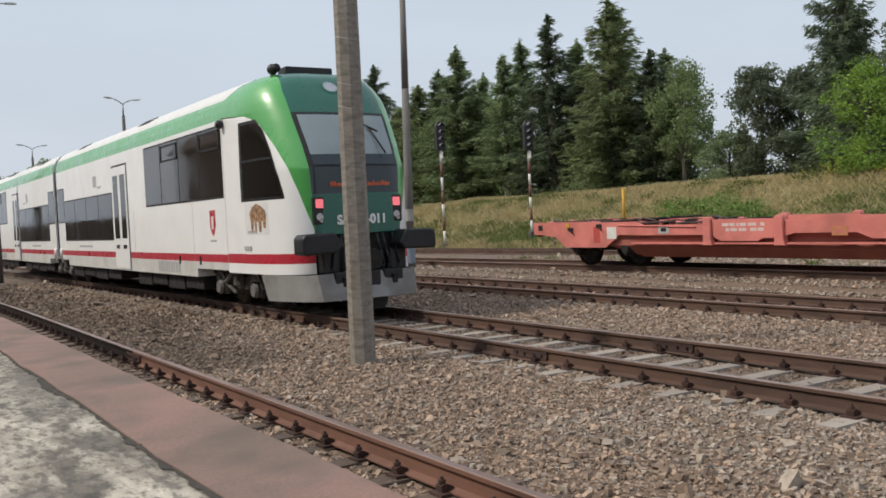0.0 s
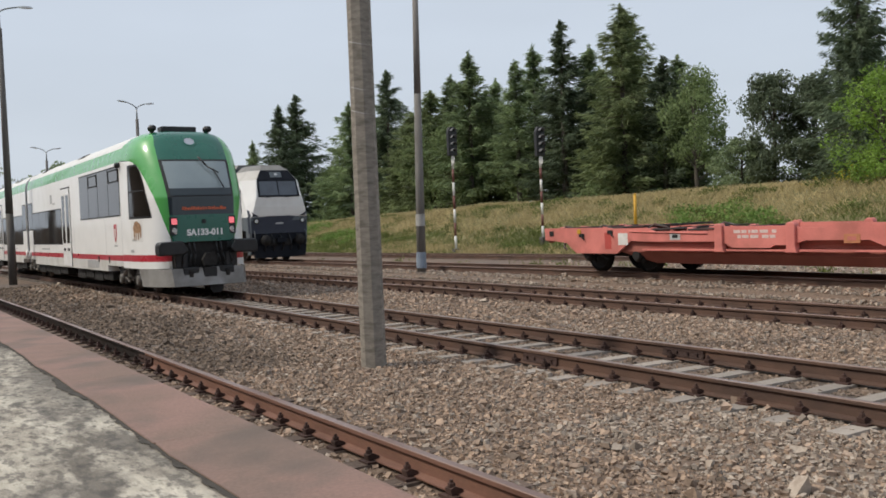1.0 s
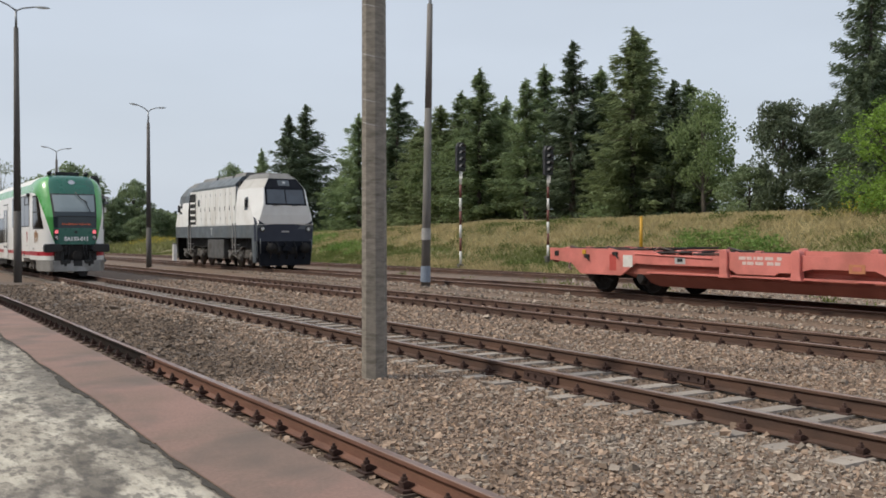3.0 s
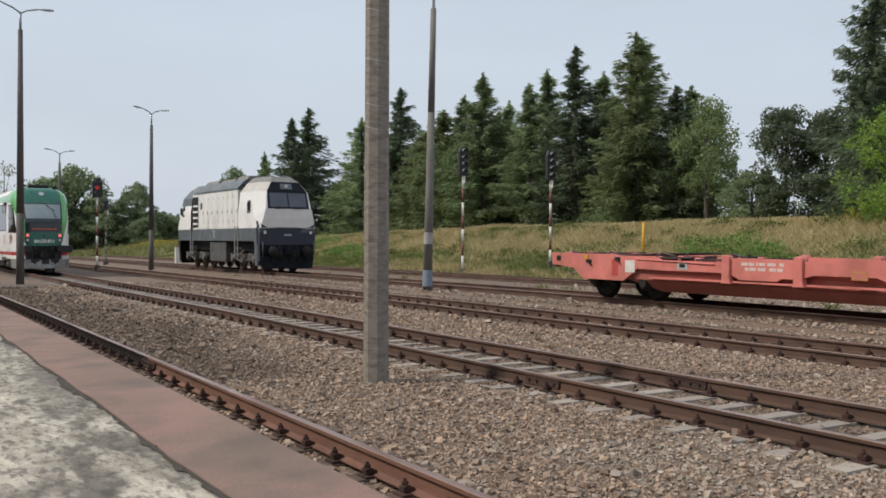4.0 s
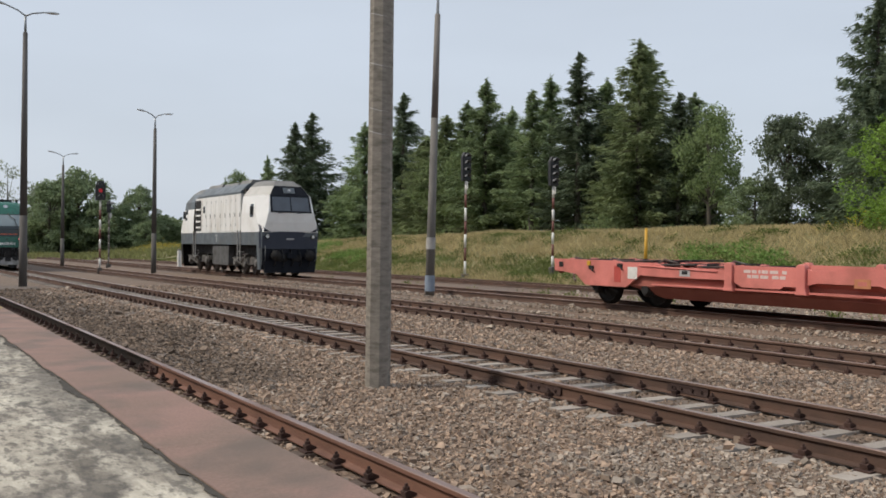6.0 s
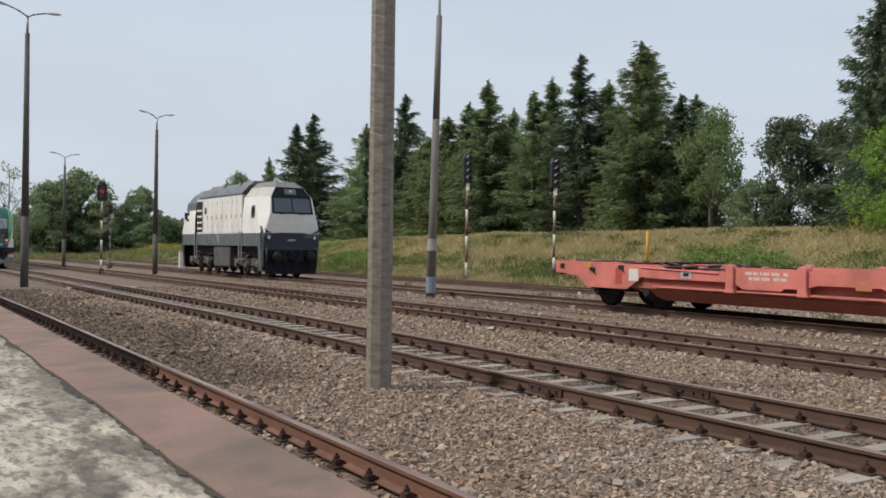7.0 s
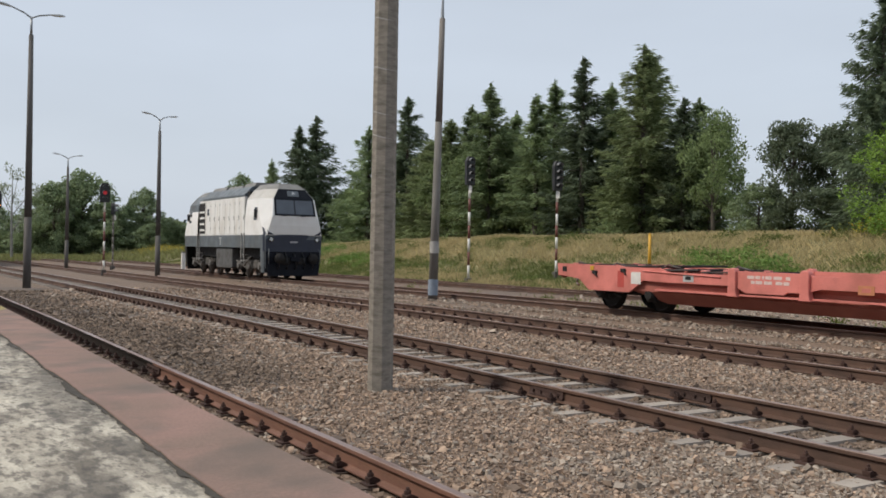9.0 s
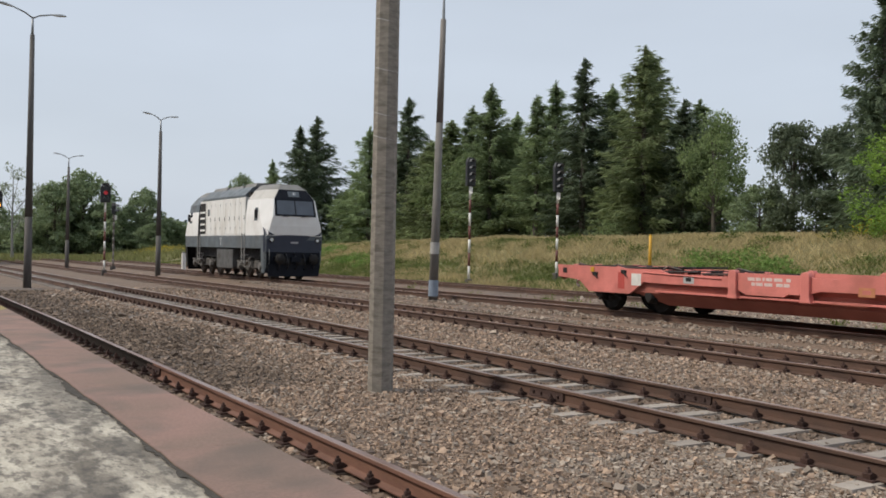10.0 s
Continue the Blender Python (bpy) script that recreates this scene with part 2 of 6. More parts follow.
def part(name, bm, material, parent, label="", smooth=False):
    ob = new(name, link_mesh(name, bm, material, smooth))
    ob.parent = parent
    return tagged(ob, label)


def thing(name, label, category, group="", kind="", at=None):
    ob = new(name)
    if at is not None:
        ob.matrix_basis = at
    return tagged(ob, label, category, group, kind)


def box(bm, x0, x1, y0, y1, z0, z1, bevel=0.0):
    vs = [bm.verts.new((x, y, z)) for x in (x0, x1) for y in (y0, y1) for z in (z0, z1)]
    fs = [bm.faces.new([vs[i] for i in q]) for q in ((0, 1, 3, 2), (4, 6, 7, 5), (0, 4, 5, 1), (2, 3, 7, 6), (0, 2, 6, 4), (1, 5, 7, 3))]
    if bevel:
        bmesh.ops.recalc_face_normals(bm, faces=fs)
        bmesh.ops.bevel(bm, geom=list({e for f in fs for e in f.edges}), offset=bevel, segments=2, affect="EDGES", profile=0.5)
    return bm


def prism(bm, pts, axis, a, b, bevel=0.0):
    """A polygon pulled along an axis; pts lie in the other two axes, in order."""
    def put(p, d):
        p = list(p)
        p.insert("xyz".index(axis), d)
        return bm.verts.new(p)
    lo, hi = [put(p, a) for p in pts], [put(p, b) for p in pts]
    fs = [bm.faces.new(lo[::-1]), bm.faces.new(hi)]
    n = len(pts)
    fs += [bm.faces.new((lo[i], lo[(i + 1) % n], hi[(i + 1) % n], hi[i])) for i in range(n)]
    if bevel:
        bmesh.ops.recalc_face_normals(bm, faces=fs)
        bmesh.ops.bevel(bm, geom=list({e for f in fs for e in f.edges}), offset=bevel, segments=2, affect="EDGES", profile=0.5)
    return bm


def rod(bm, p0, p1, r0, r1=None, n=10, caps=True):
    p0, p1 = Vector(p0), Vector(p1)
    r1 = r0 if r1 is None else r1
    q = (p1 - p0).to_track_quat("Z", "Y")
    rings = []
    for p, r in ((p0, r0), (p1, r1)):
        rings.append([bm.verts.new(p + q @ Vector((r * math.cos(2 * math.pi * i / n), r * math.sin(2 * math.pi * i / n), 0))) for i in range(n)])
    for i in range(n):
        bm.faces.new((rings[0][i], rings[0][(i + 1) % n], rings[1][(i + 1) % n], rings[1][i]))
    if caps:
        bm.faces.new(rings[0][::-1])
        bm.faces.new(rings[1])
    return bm


def grid_mesh(bm, rows):
    """A sheet through rows of points."""
    vs = [[bm.verts.new(p) for p in r] for r in rows]
    for a, b in zip(vs, vs[1:]):
        for i in range(len(a) - 1):
            bm.faces.new((a[i], a[i + 1], b[i + 1], b[i]))
    return bm


def B():
    return bmesh.new()

# ---------------------------------------------------------------- the lie of the land


def gz(x):
    """The line falls gently to the west."""
    return -0.0042 * max(0.0, -x - 22.0)


def lerp(x, xs, ys):
    return float(np.interp(x, xs, ys))


def bank_top(x):
    return lerp(x, [-420, -170, -120, -92, -74, -60, -50, -43, 80], [0.2, 0.5, 1.1, 1.65, 2.2, 2.42, 2.52, 2.6, 2.6])


def smooth(a, b, v):
    v = min(1.0, max(0.0, (v - a) / (b - a)))
    return v * v * (3 - 2 * v)


def ground_z(x, y):
    base = gz(x) - 0.21 - 0.06 * smooth(11.4, 12.6, y) * (1 - smooth(14.7, 15.6, y))
    if y > 22:
        rise = smooth(28.0, 41.0, y)
        base += rise * (bank_top(x) + 0.2 - gz(x)) + smooth(41, 120, y) * 0.6
        base += 0.25 * rise * (noise.noise((x * 0.13, y * 0.2, 3.1)) + 0.5 * noise.noise((x * 0.5, y * 0.5, 8.0)))
    return base


def is_grass(x, y):
    w = 0.9 * noise.noise((x * 0.3, y * 0.3, 0.0))
    return y > 28.0 + w or x < -118 + 6 * w or (y < -8)


def make_ground():
    bm = B()
    xs = [-4000, -1500, -700] + list(np.arange(-420, -130, 10.0)) + list(np.arange(-130, 30, 1.5)) + [30, 60, 200, 900, 4000]
    ys = [-4000, -800, -150, -40, -8.1, 0.0, 1.5, 6, 11.4, 11.7, 12.0, 12.3, 12.6, 14.7, 15.0, 15.3, 15.6, 18, 22] + list(np.arange(24, 46, 0.75)) + [47, 49, 52, 56, 62, 70, 85, 120, 300, 1200, 4000]
    vs = [[bm.verts.new((x, y, ground_z(max(x, -900), y))) for y in ys] for x in xs]
    for i in range(len(xs) - 1):
        for j in range(len(ys) - 1):
            f = bm.faces.new((vs[i][j], vs[i + 1][j], vs[i + 1][j + 1], vs[i][j + 1]))
            f.material_index = 1 if is_grass((xs[i] + xs[i + 1]) / 2, (ys[j] + ys[j + 1]) / 2) else 0
            f.smooth = True
    ob = new("ground", link_mesh("ground", bm, [M["ballast"], M["grass"]]))
    tagged(ob, "brown gravel yard rising into a dry grassy bank", "ground", kind="structure")


def scatter_stones():
    """Loose ballast stones, thick beside the camera and thinner far off, in brown, grey and oily dark."""
    rng = np.random.default_rng(5)
    base_v = np.array([(x, y, z) for x in (-0.75, 0.75) for y in (-0.75, 0.75) for z in (-0.6, 0.6)], float)
    base_f = np.array([(0, 1, 3, 2), (4, 6, 7, 5), (0, 4, 5, 1), (2, 3, 7, 6), (1, 5, 7, 3)])
    zones = [(-16, -1.6, 2.92, 3.30, 620, 0.017), (-9, -1.6, 3.48, 7.03, 760, 0.0175), (-14, -9, 3.48, 7.03, 620, 0.0185), (-24, -14, 3.48, 7.03, 330, 0.022), (-40, -24, 3.48, 7.03, 90, 0.03),
             (-16, -1.6, 7.2, 8.52, 310, 0.0165, -0.003), (-30, -16, 7.2, 8.52, 130, 0.02, -0.003), (-30, -6, 13.0, 14.34, 110, 0.022), (-12, -2.5, 8.7, 12.85, 360, 0.02), (-24, -12, 8.7, 12.85, 170, 0.025), (-42, -24, 8.7, 12.85, 60, 0.033),
             (-40, -6, 14.5, 15.1, 110, 0.026), (-40, -6, 15.05, 15.72, 120, 0.026, 0.08), (-46, -6, 15.72, 16.9, 120, 0.026, 0.165), (-40, -6, 16.95, 18.4, 40, 0.03, 0.165),
             (-30, -6, 18.6, 19.7, 60, 0.03, 0.165), (-30, -6, 19.9, 25, 30, 0.036)]
    made = {"brown": [], "grey": [], "dark": []}
    for x0, x1, y0, y1, dens, r, *up in zones:
        n = int((x1 - x0) * (y1 - y0) * dens * 1.12)
        c = np.stack([rng.uniform(x0, x1, n), rng.uniform(y0, y1, n)], 1)
        size = 0.9 * r * rng.lognormal(0, 0.38, n)
        v = base_v[None] * rng.uniform(0.45, 1.25, (n, 8, 3))
        v *= (size[:, None] * rng.uniform(0.65, 1.35, (n, 3)))[:, None, :]
        a, t = rng.uniform(0, 6.28, n), rng.uniform(-0.8, 0.8, n)
        ca, sa, ct, st = np.cos(a), np.sin(a), np.cos(t), np.sin(t)
        x, y, z = v[..., 0], v[..., 1] * ct[:, None] - v[..., 2] * st[:, None], v[..., 1] * st[:, None] + v[..., 2] * ct[:, None]
        px = x * ca[:, None] - y * sa[:, None] + c[:, :1]
        py = x * sa[:, None] + y * ca[:, None] + c[:, 1:]
        ramp_in, ramp_out = np.clip((c[:, 1] - 11.4) / 1.2, 0, 1), np.clip((c[:, 1] - 14.7) / 0.9, 0, 1)
        dip = 0.0 if up and y0 > 15 else 0.06 * ramp_in ** 2 * (3 - 2 * ramp_in) * (1 - ramp_out ** 2 * (3 - 2 * ramp_out))
        drop = -0.0042 * np.maximum(0, -c[:, 0] - 22) + (up[0] if up else 0.0) - dip
        pz = z + (drop - 0.21 + size * rng.uniform(0.0, 0.55, n))[:, None]
        P = np.stack([px, py, pz], -1)
        edge = 5.7 + 0.5 * np.sin(c[:, 0] * 0.9) + rng.normal(scale=0.35, size=n) - 1.6 * np.clip((c[:, 0] + 15) / 5, 0, 1)
        dark = ((c[:, 0] < -11.6) & (c[:, 1] < edge)) | ((c[:, 1] > 7.1) & (c[:, 1] < 8.6) & (rng.random(n) < 0.7))
        grey = ~dark & (rng.random(n) < np.where(((c[:, 0] > -6.5) & (c[:, 1] > 5.0)) | (c[:, 1] > 14.9), 0.65, 0.22))
        for key, pick in (("dark", dark), ("grey", grey), ("brown", ~dark & ~grey)):
            made[key].append(P[pick])
    for key, label in (("brown", "loose brown crushed ballast stones"), ("grey", "loose pale grey ballast stones"), ("dark", "dark oily ballast stones")):
        P = np.concatenate(made[key])
        F = (base_f[None] + (np.arange(len(P)) * 8)[:, None, None]).reshape(-1, 4)
        me = bpy.data.meshes.new("ballast_stones")
        me.from_pydata(P.reshape(-1, 3).tolist(), [], F.tolist())
        me.materials.append(M["stone_" + key])
        tagged(new("ballast_stones", me), label, "gravel", kind="stuff")


XS = [-420, -330, -260, -200, -150, -110, -80, -60, -45, -32, -22, 10, 45]
RAIL = [(-0.075, -0.172), (-0.075, -0.160), (-0.012, -0.143), (-0.009, -0.05), (-0.036, -0.036), (-0.036, -0.006), (-0.030, 0.0),
        (0.030, 0.0), (0.036, -0.006), (0.036, -0.036), (0.009, -0.05), (0.012, -0.143), (0.075, -0.160), (0.075, -0.172)]


def add_rail(track, y, z0, side_mat, head_mat, oiled=None):
    """One rail; past the place named oiled its web is black with oil."""
    bm = B()
    xs = sorted(XS + ([oiled] if oiled else []))
    rings = [[bm.verts.new((x, y + p, z0 + gz(x) + q)) for p, q in RAIL] for x in xs]
    n = len(RAIL)
    for x, a, b in zip(xs, rings, rings[1:]):
        for i in range(n):
            f = bm.faces.new((a[i], a[(i + 1) % n], b[(i + 1) % n], b[i]))
            f.material_index = 1 if i in (5, 6, 7) else 2 if oiled and x < oiled else 0
    bm.faces.new(rings[0])
    bm.faces.new(rings[-1])
    return part("rail", bm, [side_mat, head_mat, M["oily_rail"]], track, "rusty steel rail with a worn head")


def sleeper_mesh(material):
    bm = B()
    prism(bm, [(-0.14, -0.20), (-0.095, -0.004), (0.095, -0.004), (0.14, -0.20)], "y", -1.25, 1.25)
    return link_mesh("sleeper", bm, material)


def clip_mesh():
    """A base plate with a bolt, its nut and a clamp that grips the rail's foot."""
    bm = B()
    box(bm, -0.075, 0.075, -0.095, 0.015, -0.02, 0.004)
    prism(bm, [(-0.06, 0.004), (-0.07, 0.05), (-0.03, 0.062), (0.03, 0.035), (0.03, 0.018)], "x", -0.035, 0.035)
    rod(bm, (0, -0.04, 0), (0, -0.04, 0.105), 0.013, n=6)
    rod(bm, (0, -0.04, 0.055), (0, -0.04, 0.083), 0.026, n=6)
    return link_mesh("rail_clip", bm, M["clip"])


def fishplate(track, x, y, z0):
    bm = B()
    for s in (-1, 1):
        prism(bm, [(y + s * 0.012, -0.14), (y + s * 0.05, -0.142), (y + s * 0.034, -0.09), (y + s * 0.034, -0.045), (y + s * 0.012, -0.05)], "x", x - 0.33, x + 0.33)
        for k in (-0.24, -0.09, 0.09, 0.24):
            rod(bm, (x + k, y + s * 0.03, -0.09), (x + k, y + s * 0.065, -0.09), 0.018, n=6)
    for v in bm.verts:
        v.co.z += z0 + gz(x)
    part("fishplate", bm, M["clip"], track, "bolted steel joint plate")


def make_track(y, z0, first, step, count, label, side_mat, head_mat, sleepers, clips=True, joints=(), oiled=None):
    track = thing("railway_track", label, "railway track", "tracks of the yard", "structure")
    for s in (-0.7535, 0.7535):
        add_rail(track, y + s, z0, side_mat, head_mat, oiled)
    for x, s in joints:
        fishplate(track, x, y + s, z0)
    for i in range(count):
        x = first - step * i
        ob = new("sleeper", sleepers)
        ob.parent = track
        ob.matrix_basis = pose(x + random.uniform(-0.02, 0.02), y, z0 + gz(x) - 0.179 + random.uniform(-0.006, 0.004), 0, 0, random.uniform(-0.8, 0.8))
        if clips and x > -40:
            for s in (-0.7535, 0.7535):
                for k in (-1, 1):
                    c = new("rail_clip", CLIP)
                    c.parent = track
                    c.matrix_basis = pose(x, y + s + k * 0.062, z0 + gz(x) - 0.168, 0, 0, 0 if k < 0 else 180)
    return track


def ballast_bed(y, z0, half):
    """A raised bed of ballast under a track."""
    bm = B()
    rows = []
    for x in list(np.arange(-130, 20, 0.8)):
        r = []
        for k, (dy, dz) in enumerate([(-half - 0.7, -0.25), (-half, -0.02), (-1.3, 0.0), (-0.4, -0.01), (0.4, -0.01), (1.3, 0.0), (half, -0.02), (half + 0.7, -0.25)]):
            r.append((x, y + dy + 0.08 * noise.noise((x, k, 1.0)), z0 + gz(x) - 0.185 + dz + 0.025 * noise.noise((x * 1.7, k * 2.0, 4.0))))
        rows.append(r)
    grid_mesh(bm, rows)
    tagged(new("ballast_bed", link_mesh("ballast_bed", bm, M["ballast"], True)), "raised bed of brown track ballast", "ballast", kind="structure")


def make_platform():
    slab = thing("platform", "low weathered concrete platform with a red edge strip", "platform", kind="structure")
    bm = B()
    box(bm, -90, 12, -9.0, 1.06, -0.4, 0.752)
    part("paving", bm, M["platform"], slab, "cracked and stained grey concrete paving")
    rng = random.Random(4)
    x = -90.0
    while x < 12:
        w = 2.0
        bm = B()
        n = 8
        outer = [(x + 0.0012 + (w - 0.0024) * k / n, 1.53 + rng.uniform(-0.004, 0.004)) for k in range(n + 1)]
        inner = [(px, 1.062 + 0.022 * noise.noise((px * 1.3, 0.3, 1.0)) + rng.uniform(-0.005, 0.005)) for px, _ in outer]
        rows = []
        for (ox, oy), (ix, iy) in zip(outer, inner):
            rows.append([(ix, iy, 0.70), (ix, iy, 0.762), (ox, oy - 0.015, 0.765), (ox, oy, 0.752), (ox, oy, 0.55), (ox, oy - 0.06, 0.55)])
        grid_mesh(bm, rows)
        for r in (rows[0], rows[-1]):
            bm.faces.new([bm.verts.new(p) for p in r])
        part("edge_slab", bm, M["red_edge"], slab, "faded red-painted concrete edge slab")
        x += w
    bm = B()
    wave = lambda px: 0.022 * noise.noise((px * 1.3, 0.3, 1.0))
    grid_mesh(bm, [[(px, 1.052 + wave(px) + 0.012 * noise.noise((px * 3.1, 2, 1)) - 0.10 * max(0, noise.noise((px * 1.1, 4, 1)) - 0.2) - 0.045 * abs(noise.noise((px * 6, 4, 1))) - 0.03 * abs(noise.noise((px * 17, 9, 1))), 0.7565), (px, 1.078 + wave(px), 0.757)] for px in np.arange(-40, 6, 0.025)])
    part("joint", bm, M["joint"], slab, "dark crumbling joint beside the edge")
    for cx, cy, r in ((-13.6, 1.42, 0.22), (-12.9, 1.30, 0.14), (-14.6, 1.46, 0.12)):
        bm = B()
        bm.faces.new([bm.verts.new((cx + 2.4 * r * (1 + 0.3 * noise.noise((a, cx, 0))) * math.cos(a), min(1.512, cy + 0.45 * r * (1 + 0.4 * noise.noise((a * 2, cx, 3))) * math.sin(a)), 0.7665)) for a in np.linspace(0, 6.1, 18)])
        part("lichen", bm, M["moss"], slab, "thin patch of yellow lichen")
    bm = B()
    box(bm, -90, 12, 1.2, 1.44, -0.4, 0.55)
    part("platform_wall", bm, M["platform"], slab, "concrete wall under the platform edge")


# ---------------------------------------------------------------- poles, lamps and signals


def ring_pole(bm, x, y, z0, z1, r0, r1, n=12, lean=(0, 0)):
    rod(bm, (x, y, z0), (x + lean[0], y + lean[1], z1), r0, r1, n)


def make_near_pole():
    p = thing("concrete_pole", "octagonal grey concrete pole standing in the gravel", "pole", at=pose(-10.74, 5.655, 0))
    bm = B()
    rings = []
    for k in range(41):
        z = -0.5 + 13.5 * k / 40
        r = 0.165 - 0.0022 * z
        ring = []
        for i in range(8):
            a = math.pi / 8 + i * math.pi / 4
            rr = r * (1 + 0.012 * noise.noise((i * 3.1, z * 2.2, 0)))
            ring.append((rr * math.cos(a), rr * math.sin(a), z))
        ring.append(ring[0])
        rings.append(ring)
    grid_mesh(bm, rings)
    bmesh.ops.remove_doubles(bm, verts=bm.verts, dist=1e-4)
    part("shaft", bm, M["pole"], p)
    for z in (3.08, 3.38, 3.96, 4.6):
        bm = B()
        r = 0.165 - 0.0022 * z + 0.004
        rod(bm, (0, 0, z), (0.004, 0, z + 0.014), r * 0.99, r * 0.99, 8)
        for v in bm.verts:
            v.co.xy = Matrix.Rotation(math.pi / 8, 2) @ v.co.xy
        part("band", bm, M["pole_pale"], p, "pale mortar seam round the pole")


def lamp_head(bm, x, y, z, out):
    """A flat cobra-head lantern along y."""
    secs = [(0.0, 0.03, 0.03), (0.12, 0.06, 0.05), (0.3, 0.11, 0.075), (0.5, 0.13, 0.08), (0.66, 0.10, 0.05), (0.72, 0.03, 0.02)]
    rows = []
    for d, w, hgt in secs:
        rows.append([(x + w * math.cos(a), y + out * d, z + 0.1 * d + hgt * math.sin(a) * (1 if math.sin(a) > 0 else 0.6)) for a in np.linspace(0, 2 * math.pi, 11)])
    grid_mesh(bm, rows)
    bmesh.ops.remove_doubles(bm, verts=bm.verts, dist=1e-4)


def make_lamp(x, y, top, turn, label, lower="pole_mid", arm=1.0, base_r=0.17, arms=True):
    p = thing("street_lamp", label, "lamp post", "lamp posts of the yard", at=pose(x, y, ground_z(x, y), 0, 0, turn))
    top -= ground_z(x, y)
    bm = B()
    joint = top - 0.9
    ring_pole(bm, 0, 0, -0.3, joint * 0.28, base_r, base_r * 0.9, 14)
    part("lower_shaft", bm, M[lower], p, "weathered lower shaft", True)
    bm = B()
    ring_pole(bm, 0, 0, joint * 0.28, joint, base_r * 0.9, base_r * 0.55, 14)
    part("upper_shaft", bm, M["pole_dark"], p, "dark weathered upper shaft", True)
    bm = B()
    rod(bm, (0, 0, joint - 0.1), (0, 0, top - 0.15), 0.055, 0.045, 10)
    if arms:
        for s in (-1, 1):
            pts = [(0, 0, top - 0.2), (0, s * 0.25 * arm, top - 0.03), (0, s * 0.62 * arm, top + 0.1)]
            for a, b in zip(pts, pts[1:]):
                rod(bm, a, b, 0.035, 0.03, 8)
    part("bracket", bm, M["galv"], p, "grey steel bracket with two arms", True)
    if arms:
        for s in (-1, 1):
            bm = B()
            lamp_head(bm, 0, s * 0.6 * arm, top + 0.1, s)
            part("lantern", bm, M["lamp_glass"], p, "pale grey lantern head", True)
    return p


def make_mast():
    """The tall grey pole with a blue band near its foot."""
    x, y = -27.25, 16.3
    p = thing("lamp_mast", "tall grey concrete mast with a faded blue band", "pole", at=pose(x, y, ground_z(x, y)))
    bm = B()
    ring_pole(bm, 0, 0, -0.3, 6.2, 0.165, 0.120, 14, (0.162, 0.032))
    part("lower_shaft", bm, M["mast_pale"], p, "pale weathered lower shaft", smooth=True)
    bm = B()
    rod(bm, (0.162, 0.032, 6.2), (0.25, 0.05, 9.7), 0.120, 0.095, 14)
    part("upper_shaft", bm, M["pole_light"], p, "darker brown-grey upper shaft", smooth=True)
    bm = B()
    rod(bm, (0.012, 0.003, 0.32), (0.024, 0.006, 0.86), 0.172, 0.169, 14)
    part("blue_band", bm, M["blue"], p, "faded grey-blue painted band")
    bm = B()
    rod(bm, (0.05, 0.01, 1.75), (0.053, 0.011, 2.15), 0.16, 0.158, 14)
    part("notice", bm, M["pole_pale"], p, "faded white painted patch")
    bm = B()
    rod(bm, (0.25, 0.05, 9.6), (0.27, 0.05, 10.6), 0.06, 0.03, 10)
    part("tip", bm, M["galv"], p, "thin steel tip")


